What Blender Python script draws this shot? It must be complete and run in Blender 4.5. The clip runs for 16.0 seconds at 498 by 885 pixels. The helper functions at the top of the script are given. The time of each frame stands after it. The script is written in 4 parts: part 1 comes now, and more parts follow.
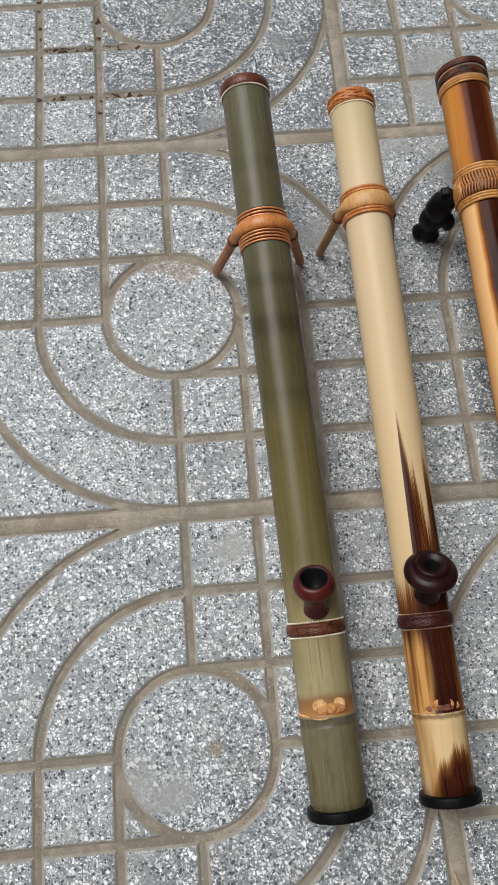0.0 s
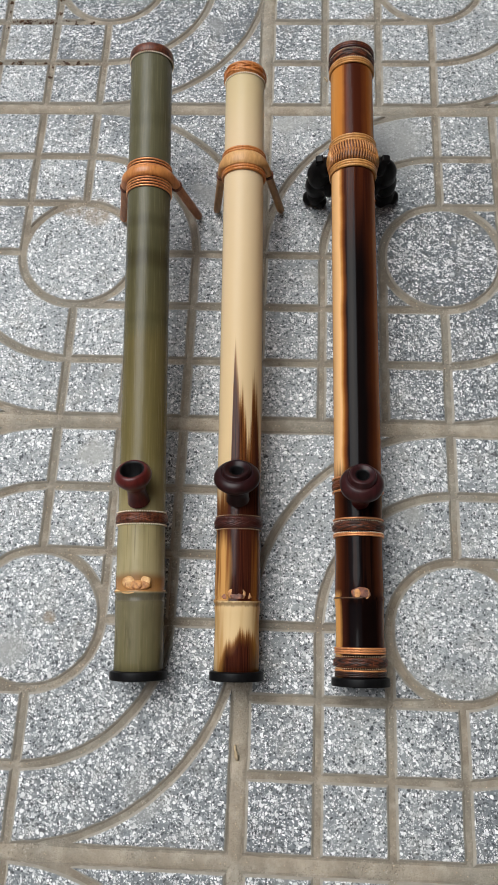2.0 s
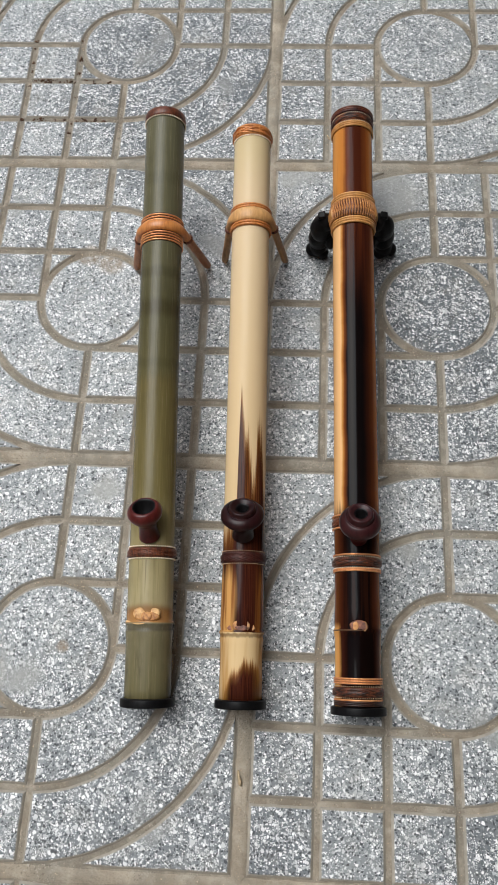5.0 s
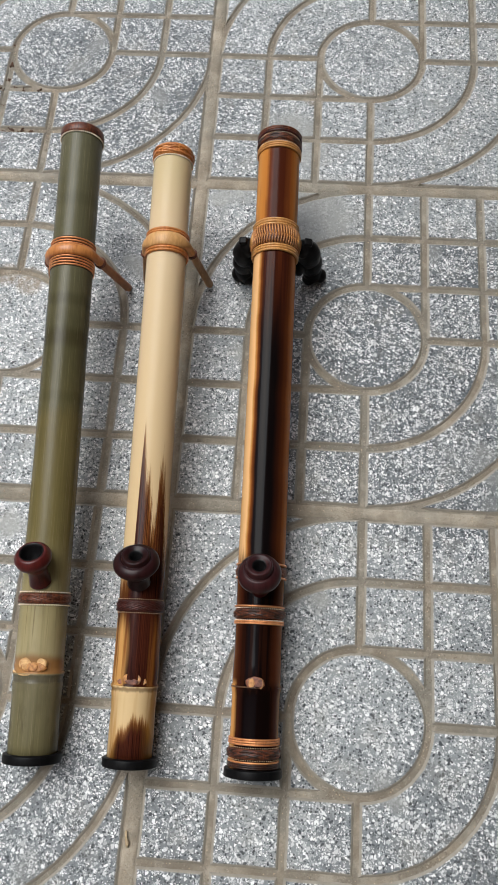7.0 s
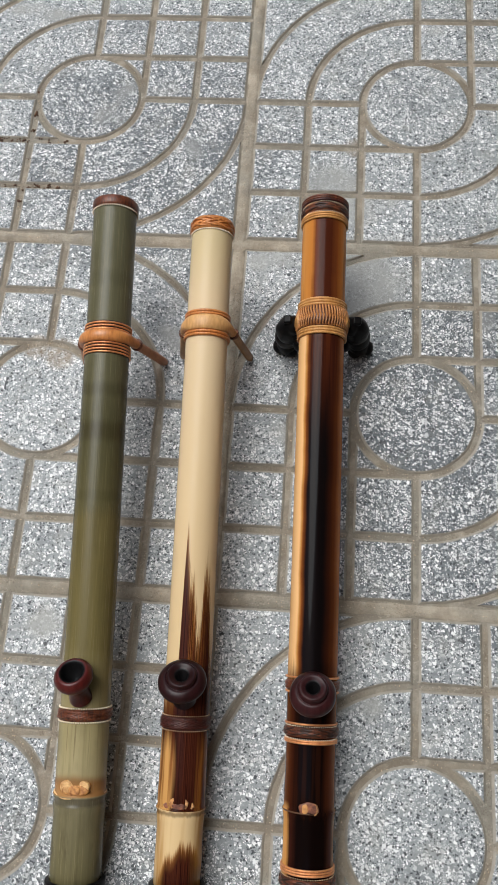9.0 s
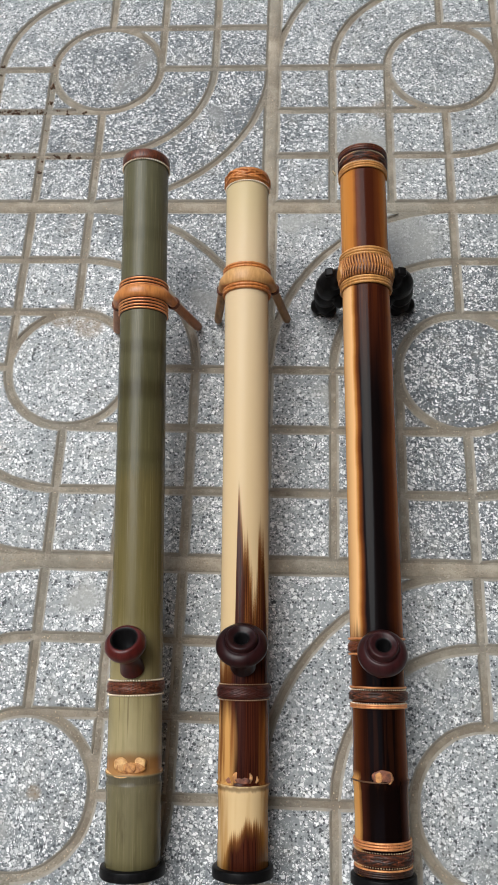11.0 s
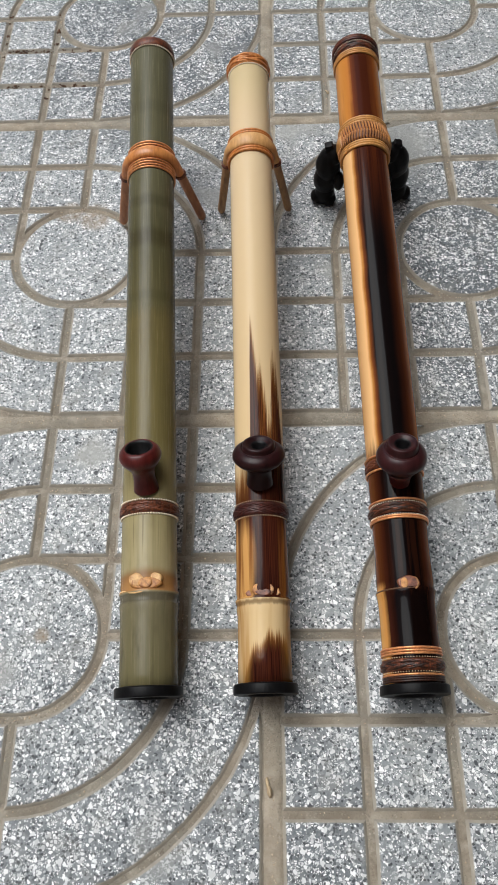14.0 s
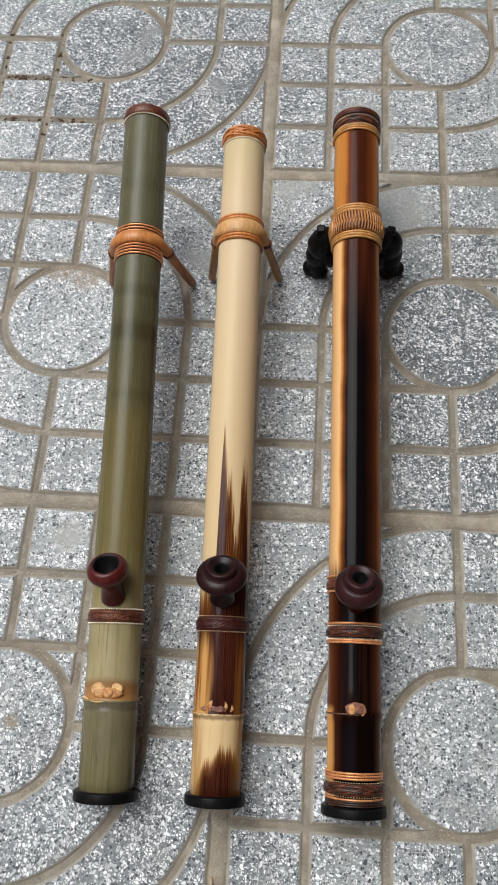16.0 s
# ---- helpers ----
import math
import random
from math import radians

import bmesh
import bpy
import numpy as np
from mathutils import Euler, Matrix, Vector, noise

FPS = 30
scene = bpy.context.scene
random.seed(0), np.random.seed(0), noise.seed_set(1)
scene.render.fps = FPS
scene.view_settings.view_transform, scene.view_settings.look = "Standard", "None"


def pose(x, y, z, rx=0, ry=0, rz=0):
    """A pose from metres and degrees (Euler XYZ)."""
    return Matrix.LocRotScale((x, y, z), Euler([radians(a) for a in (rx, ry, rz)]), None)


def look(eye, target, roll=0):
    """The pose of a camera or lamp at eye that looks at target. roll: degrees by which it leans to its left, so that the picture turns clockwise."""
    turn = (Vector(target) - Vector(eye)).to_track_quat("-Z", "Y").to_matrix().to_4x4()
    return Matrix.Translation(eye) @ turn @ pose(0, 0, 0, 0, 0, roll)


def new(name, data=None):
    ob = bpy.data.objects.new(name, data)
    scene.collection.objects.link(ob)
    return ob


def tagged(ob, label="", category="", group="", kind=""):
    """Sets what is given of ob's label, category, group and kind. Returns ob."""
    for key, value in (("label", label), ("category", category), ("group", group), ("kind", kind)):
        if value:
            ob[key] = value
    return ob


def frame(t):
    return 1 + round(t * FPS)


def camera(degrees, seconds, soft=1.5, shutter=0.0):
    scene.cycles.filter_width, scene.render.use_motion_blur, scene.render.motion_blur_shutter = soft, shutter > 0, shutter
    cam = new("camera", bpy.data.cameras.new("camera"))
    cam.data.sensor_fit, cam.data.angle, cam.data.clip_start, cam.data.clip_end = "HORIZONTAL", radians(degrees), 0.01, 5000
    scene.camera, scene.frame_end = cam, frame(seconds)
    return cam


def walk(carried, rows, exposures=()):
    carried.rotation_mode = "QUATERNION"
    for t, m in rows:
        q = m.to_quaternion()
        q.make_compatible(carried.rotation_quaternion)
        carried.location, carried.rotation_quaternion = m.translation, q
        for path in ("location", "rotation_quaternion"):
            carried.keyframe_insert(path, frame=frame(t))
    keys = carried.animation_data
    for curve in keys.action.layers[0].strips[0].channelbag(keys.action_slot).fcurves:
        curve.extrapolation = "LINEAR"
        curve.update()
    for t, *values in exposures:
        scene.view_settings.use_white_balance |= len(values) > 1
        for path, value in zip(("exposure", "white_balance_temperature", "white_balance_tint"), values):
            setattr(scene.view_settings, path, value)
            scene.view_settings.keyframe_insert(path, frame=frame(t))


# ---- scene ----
cam = camera(35.4, 16.0, soft=1.45)
PATH = [
    (0, (-0.162, 0.237, 0.687), (-0.09, 0.86, -1.213), 2.0),
    (0.5, (-0.125, 0.191, 0.685), (-0.098, 0.816, -1.215), 2.9),
    (1, (-0.059, 0.147, 0.694), (-0.085, 0.755, -1.211), 0.0),
    (1.5, (-0.003, 0.128, 0.726), (-0.067, 0.753, -1.173), -4.1),
    (2, (0.034, 0.123, 0.746), (-0.059, 0.775, -1.142), -6.2),
    (2.5, (0.062, 0.125, 0.765), (-0.052, 0.79, -1.118), -7.1),
    (3, (0.103, 0.124, 0.775), (-0.044, 0.795, -1.103), -8.7),
    (3.5, (0.119, 0.119, 0.776), (-0.046, 0.797, -1.098), -10.0),
    (4, (0.062, 0.112, 0.785), (-0.08, 0.799, -1.088), -8.5),
    (4.2, (0.03, 0.112, 0.791), (-0.099, 0.806, -1.08), -7.6),
    (6.3, (0.077, 0.167, 0.792), (-0.014, 0.898, -1.068), -4.9),
    (6.5, (0.099, 0.177, 0.789), (0.001, 0.901, -1.074), -4.7),
    (7, (0.121, 0.185, 0.769), (0.02, 0.878, -1.105), -4.6),
    (7.5, (0.086, 0.21, 0.775), (0.018, 0.866, -1.113), -3.4),
    (8, (0.057, 0.241, 0.777), (0.008, 0.877, -1.118), -2.1),
    (8.2, (0.06, 0.255, 0.777), (-0.007, 0.886, -1.119), -3.2),
    (10.3, (0.102, 0.342, 0.745), (-0.054, 1.007, -1.135), -9.4),
    (10.5, (0.08, 0.318, 0.742), (-0.062, 0.993, -1.135), -8.7),
    (11, (0.028, 0.253, 0.716), (-0.079, 0.953, -1.155), -7.2),
    (11.5, (-0.004, 0.203, 0.708), (-0.083, 0.94, -1.149), -5.2),
    (12, (-0.023, 0.172, 0.659), (-0.076, 0.949, -1.183), -2.8),
    (12.5, (-0.003, 0.127, 0.656), (-0.046, 1.0, -1.143), -3.3),
    (13, (0.022, 0.042, 0.639), (-0.05, 0.989, -1.121), -3.6),
    (13.5, (0.027, 0.006, 0.616), (-0.046, 0.96, -1.14), -4.0),
    (14, (0.004, 0.042, 0.623), (-0.06, 0.983, -1.14), -4.1),
    (14.5, (0.01, 0.096, 0.627), (-0.054, 1.035, -1.138), -4.0),
    (15, (0.03, 0.145, 0.633), (-0.03, 1.024, -1.163), -3.3),
    (15.5, (0.048, 0.178, 0.664), (-0.031, 0.963, -1.174), -3.6),
    (16, (0.04, 0.183, 0.704), (-0.06, 0.935, -1.147), -4.2),
]
walk(cam, [(t, look(eye, target, roll)) for t, eye, target, roll in PATH], [(0.0, 0.33, 6300, 6), (2.0, 0.46, 6300, 6), (16.0, 0.49, 6300, 6)])

# ---------------------------------------------------------------- light
world = bpy.data.worlds.new("sky")
scene.world = world
world.use_nodes = True
wn = world.node_tree.nodes
sky = wn.new("ShaderNodeTexSky")
sky.sky_type, sky.sun_disc = "NISHITA", False
sky.sun_elevation, sky.sun_rotation = radians(65.1), radians(-51.2)
sky.air_density, sky.dust_density = 1.0, 4.0
world.node_tree.links.new(sky.outputs[0], wn["Background"].inputs[0])
wn["Background"].inputs[1].default_value = 0.095
sun = new("sun", bpy.data.lights.new("sun", "SUN"))
sun.data.energy, sun.data.angle, sun.data.color = 1.55, radians(42), (0.945, 0.975, 1.0)
sun.matrix_world = look((-1.12, 0.9, 3.1), (0, 0, 0))


# ---------------------------------------------------------------- node helpers
class Mat:
    """A material and short ways to write its nodes."""

    def __init__(self, name, rough=0.6, metal=0.0):
        self.m = bpy.data.materials.new(name)
        self.m.use_nodes = True
        self.t = self.m.node_tree
        self.b = self.t.nodes["Principled BSDF"]
        self.b.inputs["Roughness"].default_value = rough
        self.b.inputs["Metallic"].default_value = metal

    def node(self, kind, **settings):
        n = self.t.nodes.new(kind)
        for k, v in settings.items():
            setattr(n, k, v)
        return n

    def put(self, socket, v):
        if isinstance(v, bpy.types.NodeSocket):
            self.t.links.new(v, socket)
        elif isinstance(v, tuple) and len(v) == 3 and socket.type == "RGBA":
            socket.default_value = (*v, 1)
        else:
            socket.default_value = v

    def math(self, op, a, b=0.0, c=0.0):
        n = self.node("ShaderNodeMath", operation=op)
        for k, v in enumerate((a, b, c)):
            self.put(n.inputs[k], v)
        return n.outputs[0]

    def add(self, a, b):
        return self.math("ADD", a, b)

    def sub(self, a, b):
        return self.math("SUBTRACT", a, b)

    def mul(self, a, b):
        return self.math("MULTIPLY", a, b)

    def step(self, v, lo, hi):
        n = self.node("ShaderNodeMapRange", interpolation_type="SMOOTHSTEP")
        for k, x in enumerate((v, lo, hi, 0.0, 1.0)):
            self.put(n.inputs[k], x)
        return n.outputs[0]

    def mix(self, f, a, b, blend="MIX"):
        n = self.node("ShaderNodeMix", data_type="RGBA", blend_type=blend)
        self.put(n.inputs[0], f)
        self.put(n.inputs[6], a)
        self.put(n.inputs[7], b)
        return n.outputs[2]

    def ramp(self, v, stops, grey=False):
        n = self.node("ShaderNodeValToRGB")
        e = n.color_ramp.elements
        while len(e) < len(stops):
            e.new(0.5)
        for k, (p, col) in enumerate(stops):
            e[k].position = p
            e[k].color = (col, col, col, 1) if grey else (*col, 1)
        self.put(n.inputs[0], v)
        return n.outputs[0]

    def coords(self, kind="Object"):
        return self.node("ShaderNodeTexCoord").outputs[kind]

    def place(self):
        return self.node("ShaderNodeNewGeometry").outputs["Position"]

    def split(self, v):
        n = self.node("ShaderNodeSeparateXYZ")
        self.put(n.inputs[0], v)
        return n.outputs

    def join(self, x, y, z):
        n = self.node("ShaderNodeCombineXYZ")
        for k, v in enumerate((x, y, z)):
            self.put(n.inputs[k], v)
        return n.outputs[0]

    def noise(self, v, scale, detail=3.0, rough=0.55):
        n = self.node("ShaderNodeTexNoise")
        self.put(n.inputs["Vector"], v)
        n.inputs["Scale"].default_value, n.inputs["Detail"].default_value, n.inputs["Roughness"].default_value = scale, detail, rough
        return n.outputs[0]

    def cells(self, v, scale, feature="F1"):
        n = self.node("ShaderNodeTexVoronoi", feature=feature)
        self.put(n.inputs["Vector"], v)
        n.inputs["Scale"].default_value = scale
        return n.outputs

    def chance(self):
        return self.node("ShaderNodeObjectInfo").outputs["Random"]

    def colour(self, v):
        self.put(self.b.inputs["Base Color"], v)
        return self

    def rough(self, v):
        self.put(self.b.inputs["Roughness"], v)
        return self

    def bump(self, v, strength=0.3, distance=0.001):
        n = self.node("ShaderNodeBump")
        n.inputs["Strength"].default_value, n.inputs["Distance"].default_value = strength, distance
        self.put(n.inputs["Height"], v)
        self.t.links.new(n.outputs[0], self.b.inputs["Normal"])
        return self

    def coat(self, weight, rough):
        self.b.inputs["Coat Weight"].default_value, self.b.inputs["Coat Roughness"].default_value = weight, rough
        return self


# ---------------------------------------------------------------- materials
def make_terrazzo():
    m = Mat("terrazzo", 0.6)
    p = m.place()
    warp = m.node("ShaderNodeVectorMath", operation="ADD")
    wob = m.node("ShaderNodeTexNoise")
    wob.inputs["Scale"].default_value = 260
    m.put(wob.inputs["Vector"], p)
    off = m.node("ShaderNodeVectorMath", operation="SCALE")
    m.put(off.inputs[0], wob.outputs[1])
    off.inputs["Scale"].default_value = 0.0022
    m.put(warp.inputs[0], p)
    m.put(warp.inputs[1], off.outputs[0])
    p2 = warp.outputs[0]
    fine = m.noise(p, 420, 3)
    pad = m.chance()
    px, py, pz = m.split(p)

    def round_patch(x, y, r):
        dx, dy = m.sub(px, x), m.sub(py, y)
        d = m.math("SQRT", m.add(m.mul(dx, dx), m.mul(dy, dy)))
        return m.sub(1.0, m.step(m.add(d, m.mul(m.sub(m.noise(p, 16, 3), 0.5), r * 0.75)), r * 0.55, r * 1.15))

    # slabs differ: two areas cast with a darker mix
    dark = m.math("MAXIMUM", round_patch(0.28, 0.55, 0.22), m.math("MAXIMUM", m.mul(round_patch(-0.11, 0.92, 0.19), 0.85), m.mul(round_patch(-0.18, 1.03, 0.15), 0.4)))
    # two areas at the near end are darkened as well
    dark = m.math("MAXIMUM", dark, m.mul(m.math("MAXIMUM", round_patch(0.34, -0.02, 0.26), round_patch(-0.08, 0.03, 0.20)), 0.72))
    dark = m.math("MAXIMUM", dark, m.mul(m.step(m.noise(p, 5.5, 3), 0.52, 0.68), 0.38))
    dark = m.add(dark, m.mul(m.sub(pad, 0.5), 0.42))
    matrix = m.mix(dark, (0.294, 0.311, 0.317), (0.071, 0.083, 0.097))
    matrix = m.mix(m.mul(fine, 0.5), matrix, (0.223, 0.232, 0.233))
    clump = m.step(m.noise(p, 165, 2), 0.50, 0.64)
    matrix = m.mix(m.mul(clump, m.add(0.22, m.mul(dark, 0.5))), matrix, (0.088, 0.094, 0.099))
    thick = m.add(0.45, m.mul(m.step(m.noise(p, 21, 2), 0.30, 0.58), 0.75))
    thick = m.mul(thick, m.add(0.55, m.mul(m.step(m.noise(p, 190, 2), 0.36, 0.62), 0.85)))

    grey = m.split(m.cells(p2, 520)["Color"])
    matrix = m.mix(m.mul(m.step(grey[0], 0.45, 1.0), m.sub(0.55, m.mul(dark, 0.35))), matrix, m.mix(grey[1], (0.196, 0.208, 0.215), (0.529, 0.545, 0.542)))

    def layer(base, scale, light, black, edge):
        c = m.cells(p2, scale)
        rim = m.cells(p2, scale, "DISTANCE_TO_EDGE")[0]
        rgb = m.split(c["Color"])
        inside = m.step(m.sub(rim, m.mul(rgb[2], 0.20)), edge, edge + 0.10)
        white = m.mul(m.math("LESS_THAN", rgb[0], m.mul(thick, light)), inside)
        out = m.mix(white, base, m.mix(rgb[1], (0.382, 0.385, 0.388), (0.924, 0.92, 0.910)))
        night = m.mul(m.math("GREATER_THAN", rgb[0], 1 - black), m.step(rim, edge + 0.10, edge + 0.18))
        return m.mix(night, out, (0.052, 0.056, 0.062)), white

    col, w0 = layer(matrix, 620, 0.42, 0.10, 0.02)
    col, w1 = layer(col, 385, 0.42, 0.10, 0.02)
    col, w2 = layer(col, 285, 0.28, 0.03, 0.02)
    fleck = m.cells(p2, 400)
    ink = m.mul(m.math("LESS_THAN", m.split(fleck["Color"])[1], 0.17), m.math("LESS_THAN", fleck["Distance"], 0.38))
    col = m.mix(m.mul(ink, 0.9), col, (0.023, 0.025, 0.030))
    # films of cement slurry hide the chips in places
    film = m.math("MAXIMUM", m.step(m.noise(p, 10, 2), 0.60, 0.70), round_patch(0.135, 0.757, 0.06))
    film = m.mul(m.math("MAXIMUM", film, round_patch(0.11, 0.865, 0.05)), m.add(0.45, m.mul(m.noise(p, 90, 3), 0.7)))
    col = m.mix(film, col, m.mix(dark, (0.342, 0.338, 0.317), (0.218, 0.22, 0.211)))
    dust = m.step(m.noise(p, 34, 4), 0.45, 0.8)
    col = m.mix(m.mul(dust, 0.3), col, (0.373, 0.345, 0.296))
    for x, y, r in ((-0.185, 0.652, 0.020), (-0.215, 0.660, 0.016), (-0.185, 0.200, 0.007), (0.13, 0.935, 0.0154)):
        col = m.mix(m.mul(round_patch(x, y, r), m.mul(m.noise(p, 150, 3), 1.1)), col, (0.270, 0.19, 0.108))
    # cement dust lies on the sloping flanks
    col = m.mix(m.sub(1.0, m.step(pz, -0.0009, -0.0001)), col, m.mix(m.noise(p, 120, 3), (0.228, 0.198, 0.158), (0.436, 0.395, 0.328)))
    m.colour(col).rough(m.sub(0.58, m.mul(w1, 0.25)))
    m.bump(m.add(m.mul(fine, 0.6), m.mul(w1, 0.3)), 0.35, 0.0006)
    return m.m


def make_cement(name, low, high):
    m = Mat(name, 0.93)
    p = m.place()
    a, b = m.noise(p, 24, 5, 0.65), m.noise(p, 380, 4, 0.7)
    col = m.mix(m.step(a, 0.35, 0.7), low, high)
    col = m.mix(m.mul(b, 0.55), col, (0.286, 0.245, 0.2021))
    col = m.mix(m.mul(m.step(m.noise(p, 7, 4, 0.65), 0.42, 0.66), 0.55), col, (0.262, 0.250, 0.212))
    speck = m.split(m.cells(p, 900)["Color"])
    patchy = m.step(m.noise(p, 13, 3), 0.45, 0.65)
    col = m.mix(m.mul(m.math("GREATER_THAN", speck[1], 0.88), m.add(0.10, m.mul(patchy, 0.35))), col, (0.127, 0.095, 0.0658))
    pale = m.step(m.noise(p, 48, 4, 0.7), 0.50, 0.72)
    col = m.mix(m.mul(pale, 0.45), col, (0.497, 0.435, 0.3525))
    grit = m.mul(m.math("LESS_THAN", speck[0], 0.06), m.add(0.3, patchy))
    col = m.mix(m.mul(grit, 0.45), col, (0.529, 0.47, 0.3948))
    stain = m.step(m.noise(p, 60, 3), 0.66, 0.76)
    col = m.mix(m.mul(stain, 0.5), col, (0.106, 0.085, 0.0658))
    m.colour(col).bump(m.add(b, m.mul(a, 0.8)), 0.9, 0.0022)
    return m.m


def fibre(m, across=26.0, along=3.0, detail=4):
    """Long grain along the culm (local y), even round it."""
    x, y, z = m.split(m.coords())
    return m.noise(m.join(m.mul(x, across * 45), m.mul(y, along * 6), m.mul(z, across * 45)), 1.0, detail, 0.6)


def make_green():
    m = Mat("green_bamboo", 0.36)
    x, y, z = m.split(m.coords())
    grain, soft = fibre(m), fibre(m, 9, 1.6, 2)
    s = m.add(y, m.mul(m.mul(m.sub(soft, 0.5), 0.03), m.step(y, 0.085, 0.15)))
    k = 1 / 0.65
    col = m.ramp(m.mul(s, k), [(0.0, (0.108, 0.093, 0.0414)), (0.03 * k, (0.1458, 0.125, 0.0644)), (0.064 * k, (0.1706, 0.146, 0.081)), (0.0694 * k, (0.1782, 0.152, 0.0883)), (0.0702 * k, (0.081, 0.068, 0.0423)), (0.0725 * k, (0.1318, 0.113, 0.0736)), (0.0775 * k, (0.1166, 0.1, 0.0662)), (0.0785 * k, (0.4136, 0.342, 0.1858)),
                               (0.15 * k, (0.3013, 0.247, 0.1187)), (0.20 * k, (0.1469, 0.116, 0.0423)), (0.312 * k, (0.1318, 0.103, 0.0386)),
                               (0.325 * k, (0.098, 0.084, 0.036)), (0.40 * k, (0.077, 0.069, 0.033)), (0.45 * k, (0.103, 0.094, 0.050)),
                               (0.66 * k, (0.120, 0.112, 0.068))])
    blot = m.step(m.noise(m.join(m.mul(x, 60), m.mul(y, 22), m.mul(z, 60)), 1.0, 3), 0.42, 0.72)
    col = m.mix(m.mul(blot, 0.32), col, m.mix(0.6, col, (0.0378, 0.03, 0.01104)))
    col = m.mix(m.step(grain, 0.42, 0.75), col, m.mix(0.16, col, (0.3024, 0.25, 0.1104)))
    col = m.mix(m.mul(m.step(soft, 0.50, 0.78), 0.22), col, (0.081, 0.068, 0.0258))
    for at, wide, much in ((0.435, 0.010, 0.35), (0.395, 0.014, 0.45), (0.335, 0.008, 0.2), (0.545, 0.012, 0.2)):
        smoke = m.step(m.math("ABSOLUTE", m.sub(m.add(y, m.mul(m.sub(m.noise(m.join(m.mul(x, 40), 0.0, m.mul(z, 40)), 1.0, 2), 0.5), 0.02)), at)), wide, wide * 0.2)
        col = m.mix(m.mul(smoke, much), col, (0.0324, 0.025, 0.0092))
    # dark scratches and a bruised patch above the lower knot
    seam = m.mul(m.step(fibre(m, 12, 0.9, 2), 0.60, 0.72), m.step(m.math("ABSOLUTE", m.sub(y, 0.128)), 0.034, 0.006))
    col = m.mix(m.mul(seam, 0.6), col, (0.0972, 0.07, 0.0276))
    bruise = m.mul(m.step(m.noise(m.join(m.mul(x, 110), m.mul(y, 24), m.mul(z, 110)), 1.0, 3), 0.48, 0.70), m.sub(1.0, m.step(y, 0.045, 0.068)))
    col = m.mix(m.mul(bruise, 0.62), col, (0.0648, 0.052, 0.0258))
    # bare tan collar at the knot
    bare = m.mul(m.step(y, 0.0770, 0.0785), m.sub(1.0, m.step(m.add(s, m.mul(m.math("ABSOLUTE", x), 0.12)), 0.090, 0.0985)))
    col = m.mix(m.mul(bare, m.step(z, -0.008, 0.006)), col, m.mix(m.step(y, 0.080, 0.094), (0.3888, 0.19, 0.0644), (0.2376, 0.125, 0.0478)))
    m.colour(col).rough(m.add(0.17, m.mul(grain, 0.16))).bump(m.add(grain, m.mul(fibre(m, 60, 0.6, 2), 0.8)), 0.20, 0.0005)
    m.b.inputs["Specular IOR Level"].default_value = 0.21
    return m.m


